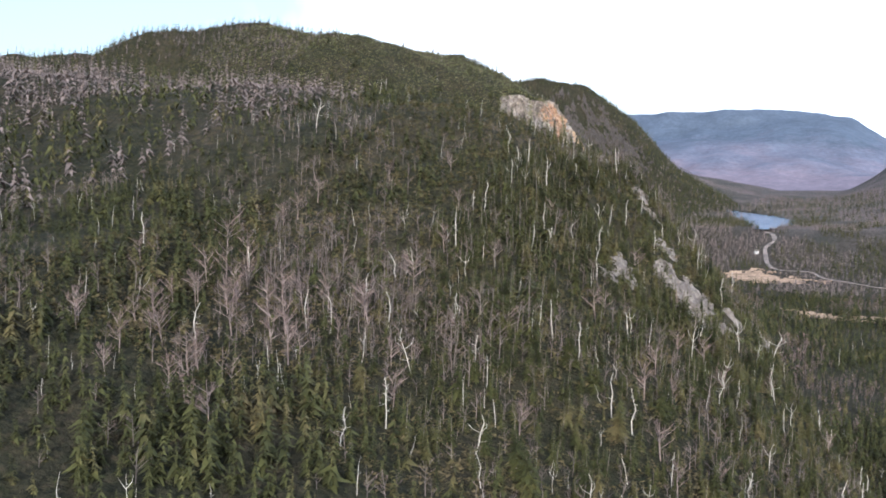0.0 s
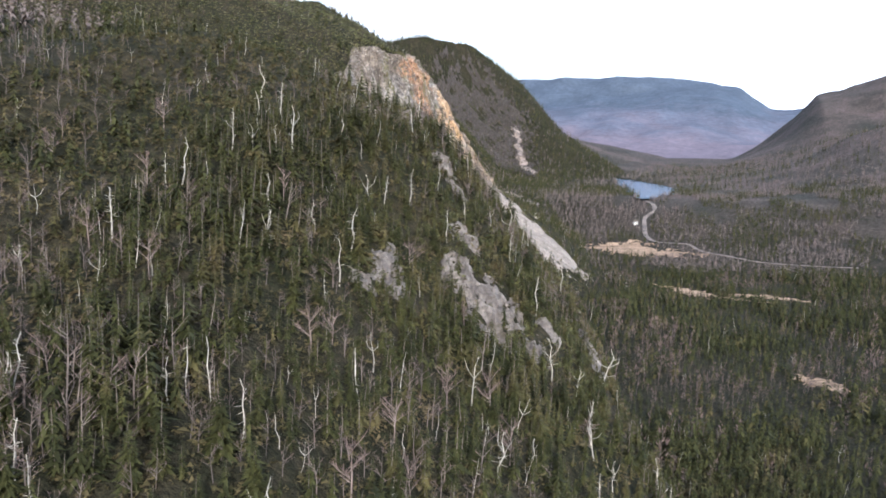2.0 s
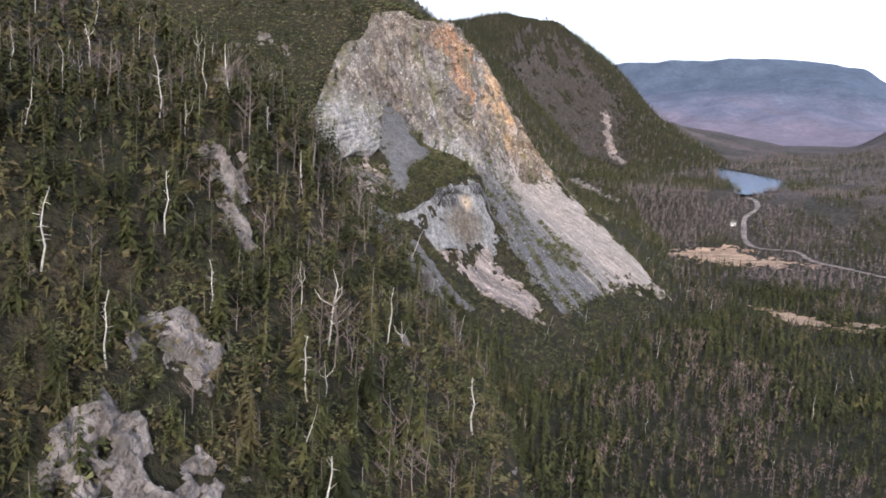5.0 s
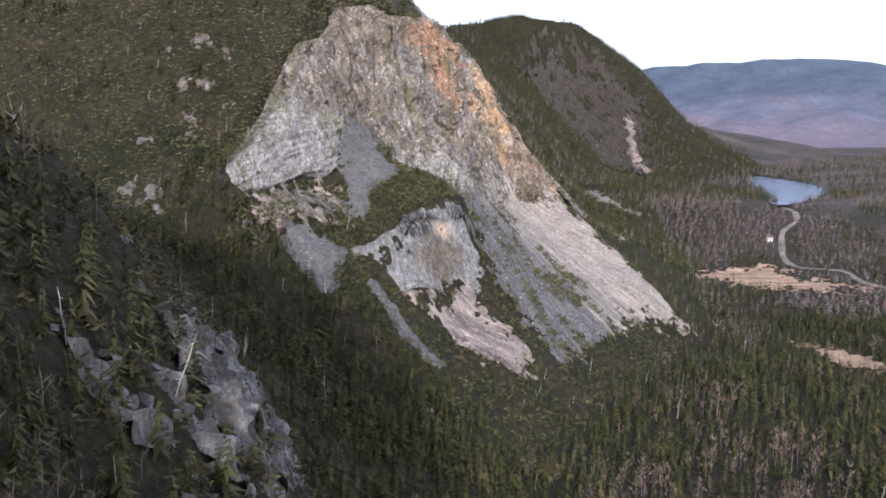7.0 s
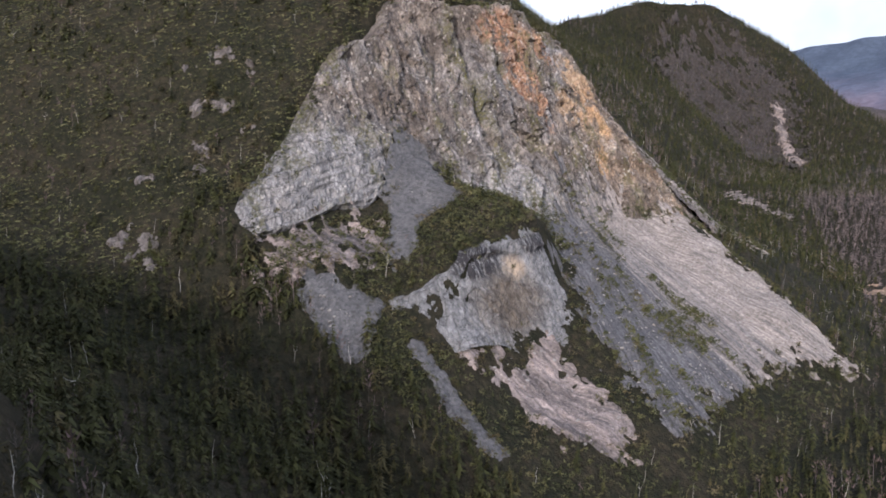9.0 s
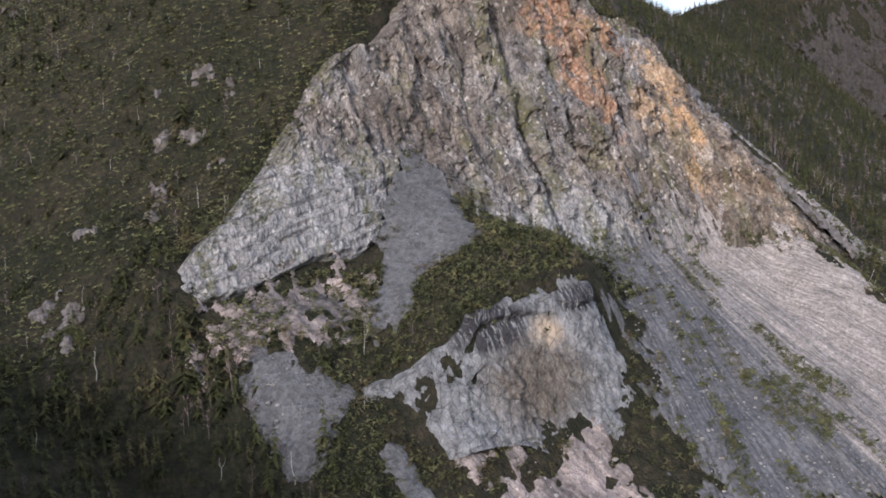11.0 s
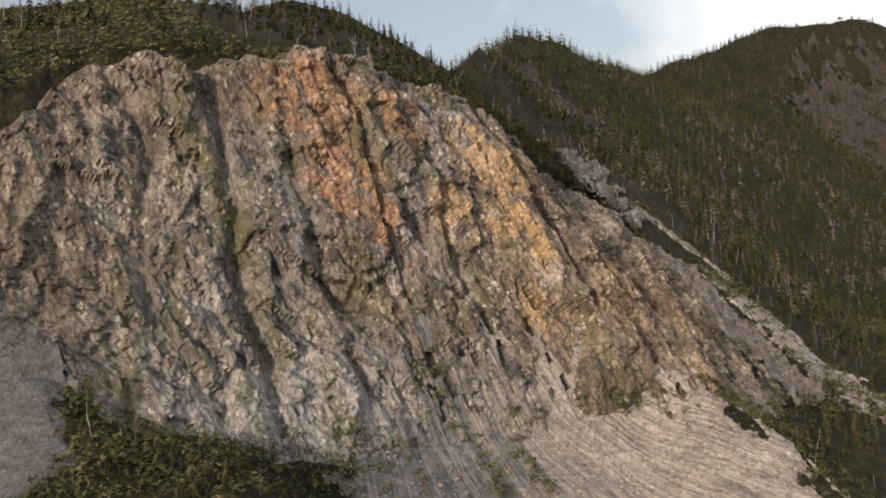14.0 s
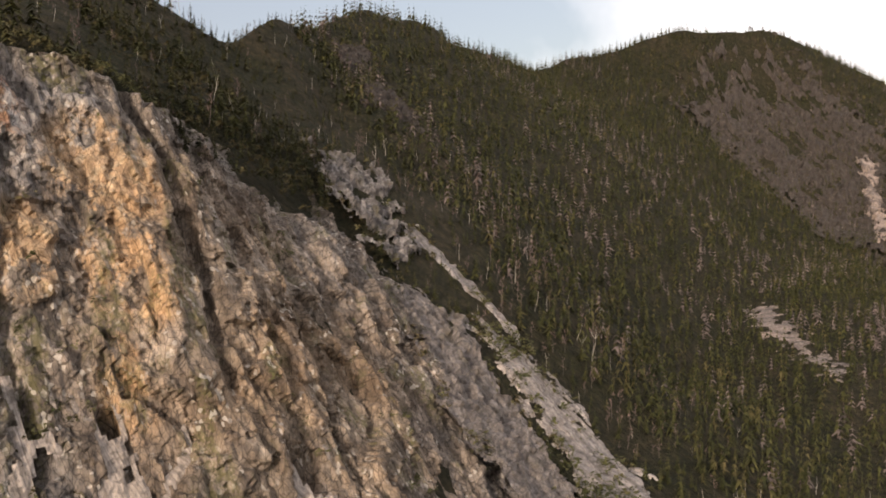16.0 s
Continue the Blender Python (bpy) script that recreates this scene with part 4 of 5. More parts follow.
def birch_shape(seed, limbs=7, twigs=4, wide=0.006):
    """Bare hardwood of height 1: returns the woody limbs and the fine twigs."""
    r = np.random.RandomState(seed)
    v, f, tv, tf = [], [], [], []
    limb(v, f, (0, 0, -0.06), (r.uniform(-.03, .03), r.uniform(-.03, .03), 0.45), 0.016, 0.011)
    limb(v, f, v[-2], (r.uniform(-.06, .06), r.uniform(-.06, .06), 0.95), 0.010, 0.003)
    for i in range(limbs):
        a, h = r.uniform(0, 6.283), r.uniform(0.25, 0.75)
        L = r.uniform(0.16, 0.34) * (1.15 - 0.5 * h)
        tip = (math.cos(a) * L, math.sin(a) * L, h + L * r.uniform(0.6, 1.3))
        limb(v, f, (0, 0, h), tip, 0.0075, 0.002)
        for j in range(twigs):
            q = r.uniform(0.35, 1.0)
            b = np.array([tip[0] * q, tip[1] * q, h + (tip[2] - h) * q])
            e = b + r.uniform(-1, 1, 3) * (0.09, 0.09, 0.05) + (0, 0, 0.08)
            s = np.cross(e - b, r.uniform(-1, 1, 3))
            s *= wide / (np.linalg.norm(s) + 1e-6)
            k = len(tv)
            tv += [tuple(b - s), tuple(b + s), tuple(e)]
            tf += [(k, k + 1, k + 2)]
    return (np.array(v), np.array(f)), (np.array(tv), np.array(tf))


def twiggy_shape(seed, count=20):
    """Distant bare hardwood of height 1: slim stem and a loose cloud of fine twigs."""
    r = np.random.RandomState(seed)
    v, f, tv, tf = [], [], [], []
    limb(v, f, (0, 0, -0.06), (r.uniform(-.05, .05), r.uniform(-.05, .05), 0.85), 0.012, 0.004)
    for i in range(count):
        h, a = r.uniform(0.35, 0.95), r.uniform(0, 6.283)
        d = r.uniform(0.02, 0.22) * (1.25 - h)
        p = np.array((math.cos(a) * d, math.sin(a) * d, h))
        e = p + np.array((math.cos(a) * 0.07, math.sin(a) * 0.07, r.uniform(0.06, 0.16)))
        w = r.normal(0, 1, 3)
        w *= r.uniform(0.015, 0.035) / np.linalg.norm(w)
        k = len(tv)
        tv += [tuple(p - w), tuple(p + w), tuple(e)]
        tf += [(k, k + 1, k + 2)]
    return (np.array(v), np.array(f)), (np.array(tv), np.array(tf))


def snag_shape(seed, stubs=7, fork=False):
    """Dead standing trunk of height 1 with broken stubs."""
    r = np.random.RandomState(seed)
    v, f = [], []
    knots = [np.zeros(3) - (0, 0, 0.06)]
    for h in (0.3, 0.55, 0.8, 1.0):
        knots.append(np.array((knots[-1][0] + r.uniform(-0.07, 0.07), knots[-1][1] + r.uniform(-0.07, 0.07), h)))
    for k in range(4):
        limb(v, f, knots[k], knots[k + 1], 0.016 - 0.0032 * k, 0.0128 - 0.0032 * k, 4)
    if fork:
        for s in (-1, 1):
            mid = knots[2] + (s * r.uniform(0.10, 0.20), s * r.uniform(-0.1, 0.15), r.uniform(0.06, 0.22))
            limb(v, f, knots[2], mid, 0.011, 0.008)
            limb(v, f, mid, mid + (s * r.uniform(-0.02, 0.10), r.uniform(-0.08, 0.08), r.uniform(0.12, 0.25)), 0.008, 0.002)
    for i in range(stubs):
        a, h = r.uniform(0, 6.283), r.uniform(0.3, 0.97)
        L = r.uniform(0.05, 0.20) * (1.25 - h)
        o = np.array([np.interp(h, [p[2] for p in knots], [p[c] for p in knots]) for c in range(3)])
        limb(v, f, o, o + (math.cos(a) * L, math.sin(a) * L, r.uniform(-0.04, 0.08)), 0.006, 0.0018)
    return np.array(v), np.array(f)


NEAR_SPRUCE = [spruce_shape(s, 15, 7, 0.22 + 0.03 * (s % 3), tufts=2, droop=(0.25, 0.8)) for s in range(5)]
MID_SPRUCE = [spruce_shape(20 + s, 10, 6, 0.24 + 0.03 * (s % 3), droop=(0.4, 1.0)) for s in range(5)]
FAR_SPRUCE = [spruce_shape(40 + s, 7, 6, 0.27, droop=(0.6, 1.3)) for s in range(4)]
TINY_SPRUCE = [spruce_shape(50 + s, 5, 5, 0.27, droop=(0.8, 1.6)) for s in range(4)]
TRUNK = trunk_shape()
BIRCHES = [birch_shape(60 + s) for s in range(5)]
FAR_BIRCH = [twiggy_shape(80 + s) for s in range(5)]
BUSHES = [bush_shape(130 + s) for s in range(5)]
BARE_BUSHES = [bush_shape(150 + s, 24, 0.085) for s in range(5)]
FINE_BUSHES = [bush_shape(140 + s, 90, 0.06) for s in range(4)]
SNAGS = [snag_shape(90 + s, 6, s % 3 == 2) for s in range(6)]


def scatter(x0, x1, y0, y1, spacing):
    """Jittered spots on a plan grid."""
    x, y = np.meshgrid(np.arange(x0, x1, spacing), np.arange(y0, y1, spacing), indexing="ij")
    x = x + rs.uniform(-0.5, 0.5, x.shape) * spacing
    y = y + rs.uniform(-0.5, 0.5, y.shape) * spacing
    return x.ravel(), y.ravel()


def steep(x, y):
    e = 2.0
    return np.hypot((height(x + e, y) - height(x - e, y)) / (2 * e), (height(x, y + e) - height(x, y - e)) / (2 * e))


def is_bare(x, y, margin=0.0):
    out = np.zeros(x.shape, bool)
    for poly in BARE:
        p = np.asarray(poly, float)
        m = (x > p[:, 0].min() - 4) & (x < p[:, 0].max() + 4) & (y > p[:, 1].min() - 4) & (y < p[:, 1].max() + 4)
        if m.any():
            out[m] |= (inside(poly, x[m], y[m]) > margin + 1.2 * vnoise(x[m] / 3, y[m] / 3)) & (rs.rand(m.sum()) < (0.9 if poly in OUTCROPS else 0.7 if poly is SPUR_FACE else 1.0))
    road = np.asarray(ROAD, float)
    for a, b in zip(road[:-1], road[1:]):
        t = np.clip(((x - a[0]) * (b[0] - a[0]) + (y - a[1]) * (b[1] - a[1])) / ((b - a) @ (b - a)), 0, 1)
        out |= np.hypot(x - a[0] - t * (b[0] - a[0]), y - a[1] - t * (b[1] - a[1])) < 4.5
    X, _ = lines(y)
    face = (y > 424) & (y < 646) & (x < X[:, 1] - 1 + 3) & (x > X[:, 2] + 1)
    return out | face | (inside(((-205, 640), (-200, 655), (-155, 640), (-158, 628), (-190, 632)), x, y) > 1)


def planted(shapes, x, y, z, tall, wide, lean=0.05, drift=(0.04, 0.03)):
    """Copies of the shapes at the spots, joined: vertices and triangles."""
    pick = rs.randint(0, len(shapes), len(x))
    vs, fs, n = [], [], 0
    turn = rs.uniform(0, 6.283, len(x))
    lean = lean + 0.05 * (shapes is SNAGS)
    lx, ly = rs.normal(drift[0], lean, len(x)), rs.normal(drift[1], lean, len(x))
    for k, (v, f) in enumerate(shapes):
        m = np.nonzero(pick == k)[0]
        if not len(m) or not len(v):
            continue
        c, s = np.cos(turn[m])[:, None], np.sin(turn[m])[:, None]
        h, w = tall[m][:, None], (tall * wide)[m][:, None]
        vx, vy, vz = v[:, 0][None], v[:, 1][None], v[:, 2][None] * h
        X = (vx * c - vy * s) * w + x[m][:, None] + vz * lx[m][:, None]
        Y = (vx * s + vy * c) * w + y[m][:, None] + vz * ly[m][:, None]
        vs.append(np.stack([X, Y, vz + z[m][:, None]], -1).reshape(-1, 3))
        fs.append((f[None] + n + (np.arange(len(m)) * len(v))[:, None, None]).reshape(-1, 3))
        n += len(m) * len(v)
    return (np.concatenate(vs), np.concatenate(fs)) if vs else (np.zeros((0, 3)), np.zeros((0, 3), int))


def woods(name, groups, label):
    """One object of many trees: groups of (shape data, material)."""
    vs, fs, mi, n, mats = [], [], [], 0, []
    for k, ((v, f), m) in enumerate(groups):
        if len(v):
            vs.append(v)
            fs.append(f + n)
            mi.append(np.full(len(f), len(mats)))
            mats.append(m)
            n += len(v)
    me = mesh_from(name, np.concatenate(vs), np.concatenate(fs), mats, smooth=False)
    me.polygons.foreach_set("material_index", np.concatenate(mi).astype(np.int32))
    return tagged(new(name, me), label, "woods", kind="stuff")


def stand(x, y):
    """Share of bare hardwood at a spot: groves among the spruce."""
    g = 0.5 + 0.55 * fbm(x / 38 + 5, y / 38, 3)
    grove = bump(x, y, -77, 88, 10, 22, 0.9) + bump(x, y, -87, 133, 10, 16, 0.75) + bump(x, y, -25, 400, 40, 60, 0.3) - bump(x, y, -95, 395, 28, 60, 0.7)
    return np.clip(0.16 + 1.5 * (g - 0.48) + grove, 0.04, 0.85)


def plant(name, box, spacing, spruces, birches, tall, label, dead=0.05, trunks=False, limit=1.35, keep=None, more=1.0, drift=(0.03, 0.02)):
    x, y = scatter(*box, spacing)
    ok = (steep(x, y) < limit) & ~is_bare(x, y)
    if keep is not None:
        ok &= keep(x, y)
    x, y = x[ok], y[ok]
    z = ground_z(x, y) - 0.15
    kind = rs.rand(len(x))
    share = stand(x, y) * more
    b, d = kind < share, kind > 1 - dead
    e = ~b & ~d
    h = rs.uniform(*tall, len(x)) * rs.uniform(0.65, 1.1, len(x)) * (0.95 + 0.45 * fbm(x / 17, y / 17, 2))
    one = np.ones(len(x))
    groups = [(planted(spruces, x[e], y[e], z[e], h[e], rs.uniform(0.8, 1.35, e.sum()), drift=drift), SPRUCE)]
    state = rs.get_state()
    groups.append((planted([s[0] for s in birches], x[b], y[b], z[b], 0.95 * h[b], one[b], drift=drift), BIRCH))
    rs.set_state(state)
    groups.append((planted([s[1] for s in birches], x[b], y[b], z[b], 0.95 * h[b], one[b], drift=drift), TWIG))
    groups.append((planted(SNAGS, x[d], y[d], z[d], 0.9 * h[d], 0.85 * one[d], drift=drift), SNAG))
    if trunks:
        groups.append((planted([TRUNK], x[e], y[e], z[e], h[e], one[e], drift=drift), BARK))
    return woods(name, groups, label)


SPUR_NEAR = (-80, 22, 95, 265)      # the stretch of the spur that the flight passes nearest


def off_spur(x, y):
    return ~((x > SPUR_NEAR[0]) & (x < SPUR_NEAR[1]) & (y > SPUR_NEAR[2]) & (y < SPUR_NEAR[3]))


plant("spur_woods", SPUR_NEAR, 2.15, NEAR_SPRUCE, BIRCHES, (3.4, 6.2), "dense spruce with bare birch on the spur", dead=0.04, trunks=True, limit=2.2, more=0.95)
plant("spur_woods", (-150, 40, 50, 335), 2.85, MID_SPRUCE, BIRCHES, (3.4, 6.0), "spruce and bare birch on the spur", dead=0.05, limit=2.2, keep=off_spur, more=0.7)
plant("spur_woods", (-150, -52, 45, 140), 3.1, MID_SPRUCE, BIRCHES, (3.4, 6.5), "spruce and reddish bare birch where the spur meets the mountain", dead=0.04, limit=2.2)


def in_bowl(x, y):
    return (x > -235 + 0.25 * (y - 330)) & (y < 432)


def off_floor(x, y):
    return (x < pchip(FOOT_Y, FOOT_X, y) + 8) & ~((x > -150) & (y < 335))


TILT = (0.10, 0.11)     # the slope trees lean out and down the valley
plant("bowl_woods", (-240, -60, 325, 435), 2.6, MID_SPRUCE, FAR_BIRCH, (5.5, 9.5), "tall dark spruce in the hollow below the cliff", dead=0.02, limit=2.0,
      keep=lambda x, y: off_floor(x, y) & in_bowl(x, y), more=0.4, drift=(0.05, 0.05))
plant("slope_woods", (-330, -60, 330, 720), 3.5, MID_SPRUCE, FAR_BIRCH, (3.0, 6.2), "low spruce and birch on the slope beside the cliff", dead=0.09, limit=2.4,
      keep=lambda x, y: off_floor(x, y) & ~in_bowl(x, y) & ((rs.rand(len(x)) < 0.55) | (y > 545)), more=0.6, drift=TILT)
plant("valley_woods", (-110, 110, 200, 640), 3.3, FAR_SPRUCE, FAR_BIRCH, (5, 9.5), "spruce and bare birch on the valley floor", dead=0.01,
      keep=lambda x, y: (x > pchip(FOOT_Y, FOOT_X, y) + 6) & (x < 30 + 0.15 * y), more=0.75)


def far_plant(name, box, spacing, tall, label, keep, brown=0.4, drift=(0.03, 0.02), limit=2.4, groves=0.9):
    """Woods far from the flight: small ragged crowns, part green, part leafless brown."""
    x, y = scatter(*box, spacing)
    ok = (steep(x, y) < limit) & ~is_bare(x, y) & keep(x, y)
    x, y = x[ok], y[ok]
    z = ground_z(x, y) - 0.2
    b = rs.rand(len(x)) < np.clip(brown + groves * fbm(x / 45 + 2, y / 45, 3), 0.05, 0.95)
    h = rs.uniform(*tall, len(x))
    return woods(name, [(planted(TINY_SPRUCE, x[m], y[m], z[m], k * h[m], rs.uniform(0.8, 1.3, m.sum()) * w, drift=drift), mat)
                        for m, mat, k, w in ((~b, SPRUCE, 1.0, 1.0), (b, HARDWOOD, 0.8, 1.5))], label)


far_plant("upper_woods", (-520, -150, 60, 330), 4.6, (5, 8.5), "spruce woods on the upper mountainside", lambda x, y: x < 0, 0.75, limit=1.7)
far_plant("upper_woods", (-480, -330, 330, 720), 3.8, (4.5, 7.5), "spruce woods along the mountain crest", lambda x, y: x < 0, 0.4, TILT, groves=0.5)
far_plant("valley_woods", (-240, 140, 640, 1000), 3.6, (4, 8), "thin woods about the road and lake",
          lambda x, y: (x > pchip(FOOT_Y, FOOT_X, y) - 5) & (x < 40 + 0.1 * y) & (fbm(x / 40, y / 40, 2) > -0.5), 0.6)
far_plant("far_slope_woods", (-470, -100, 690, 1300), 3.9, (5, 9), "spruce woods on the farther slopes",
          lambda x, y: (x < pchip(FOOT_Y, FOOT_X, y) - 3) & ~((inside(FAR_FACE, x, y) > 0) & (rs.rand(len(x)) < 0.36)), 0.08, TILT, groves=0.2)
far_plant("hill_woods", (-260, 420, 1000, 1700), 9.5, (6, 10), "brown woods on the hills beyond the lake", lambda x, y: x > pchip(FOOT_Y, FOOT_X, np.minimum(y, 1300)) - 5, 0.8)
far_plant("east_woods", (40, 330, -150, 250), 6.5, (5, 9), "mixed woods on the opposite valley side", lambda x, y: x > pchip(FOOT_Y, FOOT_X, y) + 4, 0.4)
far_plant("east_woods", (60, 460, 250, 1000), 6.8, (5, 9), "mixed woods on the opposite valley side", lambda x, y: x > 28 + 0.13 * y, 0.6)

# brown brush and young growth between the trees of the spur
x, y = scatter(-120, 20, 80, 330, 1.95)
ok = ~is_bare(x, y) & (steep(x, y) < 2.5)
x, y = x[ok], y[ok]
woods("brush", [(planted(BARE_BUSHES, x, y, ground_z(x, y) - 0.2, rs.uniform(0.9, 2.2, len(x)), rs.uniform(1.1, 1.9, len(x))), BRUSH)], "brown leafless brush under the spruces")
x, y = scatter(-390, -195, 385, 540, 1.55)
ok = ~is_bare(x, y) & (steep(x, y) < 2.5) & (x < pchip(SHO_Y, SHO_X, y) + 2)
x, y = x[ok], y[ok]
woods("brush", [(planted(BUSHES, x, y, ground_z(x, y) - 0.2, rs.uniform(0.5, 1.1, len(x)), rs.uniform(1.5, 2.6, len(x)), drift=TILT), HEATH)], "olive brown brush on the slope above the cliff")

# young growth, olive in the light, round the outcrops and along the rim of the spur
x, y = scatter(-72, -22, 172, 262, 1.5)
ok = ~is_bare(x, y, -0.3) & (vnoise(x / 9, y / 9) > -0.45)
x, y = x[ok], y[ok]
lit = (x > -52) & (y > 196) & (rs.rand(len(x)) < 0.6)
woods("young_growth", [(planted(FINE_BUSHES, x[lit], y[lit], ground_z(x[lit], y[lit]) - 0.1, rs.uniform(0.8, 2.0, lit.sum()), rs.uniform(1.0, 1.7, lit.sum())), SHRUB),
                       (planted(FAR_SPRUCE, x[~lit], y[~lit], ground_z(x[~lit], y[~lit]) - 0.1, rs.uniform(1.4, 3.4, (~lit).sum()), rs.uniform(1.1, 1.7, (~lit).sum())), SPRUCE)],
      "olive shrubs and young spruce at the end of the spur")

# shrubs and dwarf spruce that cling to ledges of the cliff
pick = rs.rand(*U.shape)
soft = fbm(q / 7 + 3, pz / 10, 3)
m = (pick < 0.006 * np.clip(0.4 + soft * 2.2, 0, 3)) & (hold > 0.8) & (V < 0.97)
foot_band = (pick > 0.80) & (V < 0.095) & (V > 0.03) & (fbm(U / 6, 0 * U, 2) > -0.05) & (U > 430)
m |= foot_band
sp = cliff_p[m]
n = len(sp)
woods("cliff_shrubs", [(planted(BUSHES, sp[:, 0], sp[:, 1], sp[:, 2] - 0.3, rs.uniform(0.6, 1.8, n), rs.uniform(0.9, 1.6, n), drift=(0.25, 0.1)), SHRUB)],
      "low shrubs on ledges of the cliff")
pick = rs.rand(*U.shape)
m = (hold < 0.35) & (V > 0.45) & (U > 560) & (U < 650) & (pick < 0.045)
x, y = px[m], U[m]
woods("shoulder_growth", [(planted(BUSHES, x[0::2], y[0::2], ground_z(x[0::2], y[0::2]) - 0.1, rs.uniform(0.8, 1.8, len(x[0::2])), rs.uniform(1.0, 1.8, len(x[0::2]))), BRUSH),
                          (planted(MID_SPRUCE, x[1::2], y[1::2], ground_z(x[1::2], y[1::2]) - 0.1, rs.uniform(1.6, 4.0, len(x[1::2])), rs.uniform(0.9, 1.4, len(x[1::2]))), SPRUCE)],
      "dark spruce and brush on the shoulder above the cliff")
x, y = scatter(-246, -196, 596, 668, 1.7)
ok = (x < pchip(SHO_Y, SHO_X, y) + 7) & (inside(FLANK_CRAG, x, y) < 0.5) & (inside(FLANK_STREAK, x, y) < 0)
x, y = x[ok], y[ok]
woods("shoulder_growth", [(planted(BUSHES, x[0::2], y[0::2], ground_z(x[0::2], y[0::2]) - 0.1, rs.uniform(0.8, 1.8, len(x[0::2])), rs.uniform(1.0, 1.8, len(x[0::2]))), BRUSH),
                          (planted(MID_SPRUCE, x[1::2], y[1::2], ground_z(x[1::2], y[1::2]) - 0.1, rs.uniform(1.6, 4.0, len(x[1::2])), rs.uniform(0.9, 1.4, len(x[1::2]))), SPRUCE)],
      "spruce and brush behind the top of the cliff")
x, y = scatter(-200, -90, 415, 675, 1.3)
bare = np.zeros(len(x))
for poly in (LEDGE, FLANK_SCREE):
    bare = np.maximum(bare, inside(poly, x, y) > -1)
run = ridged(y / 6 + 0.05 * x + 4, x / 30) + 0.9 * (inside(LEDGE, x, y) > -1) * (0.3 + vnoise(x / 3, y / 2.5))
ok = (bare > 0) & (run > 0.15) & (rs.rand(len(x)) < 0.55 * np.maximum(np.clip((532 - y) / 20, 0.10, 1), 1.0 * (y > 640)))
ok &= ~((x > -140) & (y > 512) & (y < 640))
ok |= (inside(LEDGE, x, y) > -0.5) & (vnoise(x / 2.2, y / 1.8) > 0.10) & (rs.rand(len(x)) < 0.85)
side, down = (y - 552) / (x + 214), x + 214
runs_ = vnoise(side * 20 + 3, down / 16) - 1.6 * np.clip(side + 0.22, 0, 1)
ok |= (inside(SCREE_FAN, x, y) > 0) & (runs_ > 0.22) & (rs.rand(len(x)) < 0.85)
x, y = x[ok], y[ok]
woods("scree_shrubs", [(planted(BUSHES, x + 0.4, y, ground_z(x, y) + 0.4, rs.uniform(1.0, 2.5, len(x)), rs.uniform(1.0, 1.8, len(x))), SHRUB)], "low shrubs in runnels of the scree")
x, y = scatter(-206, -96, 412, 610, 1.0)
ok = ~is_bare(x, y, -0.4) & (x < pchip(FOOT_Y, FOOT_X, y) + 2) & (y > 425) & ((x < -150) | (rs.rand(len(x)) < 0.25))
x, y = x[ok], y[ok]
woods("slope_shrubs", [(planted(BUSHES, x, y, ground_z(x, y) - 0.1, rs.uniform(0.7, 1.7, len(x)), rs.uniform(1.0, 1.8, len(x))), SHRUB)], "olive shrubs on the terrace and between the screes")
# low growth that creeps over the rims of the bare patches
RIMS.append((SLAB_EDGE, 1.4))
rx_, ry_ = [], []
for poly, ragged in RIMS:
    p = np.asarray(poly, float)
    if p[:, 1].max() > 780 or poly is GRAVEL_PIT or poly in CLEARINGS:
        continue
    x, y = scatter(p[:, 0].min() - 3, p[:, 0].max() + 3, p[:, 1].min() - 3, p[:, 1].max() + 3, 1.0)
    d = inside(poly, x, y) + ragged * (fbm(x / 3.5, y / 3.5, 3) + 0.5 * fbm(x / 1.3 + 7, y / 1.3, 2))
    m = (np.abs(d) < 1.0) & (rs.rand(len(x)) < 0.6) & (vnoise(x / 4 + 9, y / 4) > -0.3)
    if poly is SPUR_FACE:
        m |= (d > 0) & (rs.rand(len(x)) < 0.16)
    rx_.append(x[m])
    ry_.append(y[m])
x, y = np.concatenate(rx_), np.concatenate(ry_)
woods("rim_shrubs", [(planted(BUSHES, x[k::2], y[k::2], ground_z(x[k::2], y[k::2]) + 0.2, rs.uniform(0.7, 1.9, len(x[k::2])), rs.uniform(1.0, 1.7, len(x[k::2]))), m) for k, m in ((0, SHRUB), (1, BRUSH))],
      "low brown and olive growth along the rims of the scree")


# ---------------------------------------------------------------- loose stones
def stone_shape(seed):
    r = np.random.RandomState(seed)
    bm = bmesh.new()
    bmesh.ops.create_icosphere(bm, subdivisions=1, radius=0.5)
    v = np.array([p.co[:] for p in bm.verts]) * r.uniform(0.7, 1.3, (len(bm.verts), 1)) * (1.2, 0.9, 0.7)
    f = np.array([[p.index for p in face.verts] for face in bm.faces])
    bm.free()
    return v, f


STONES = [stone_shape(s) for s in range(4)]
x, y = scatter(-205, -92, 425, 675, 1.25)
ok = np.zeros(len(x), bool)
for poly, share in ((SCREE_FAN, 0.30), (FLANK_SCREE, 0.45), (EARTH_FAN, 0.3), (GREY_PATCH, 0.05), (LOW_SCREE, 0.2)):
    ok |= (inside(poly, x, y) > 0.5) & (rs.rand(len(x)) < share)
x, y = x[ok], y[ok]
size = 0.35 + 0.9 * rs.rand(len(x)) ** 4
woods("scree_stones", [(planted(STONES, x, y, ground_z(x, y) + 0.65, size, np.ones(len(x))), STONE)], "loose grey stones on the scree")


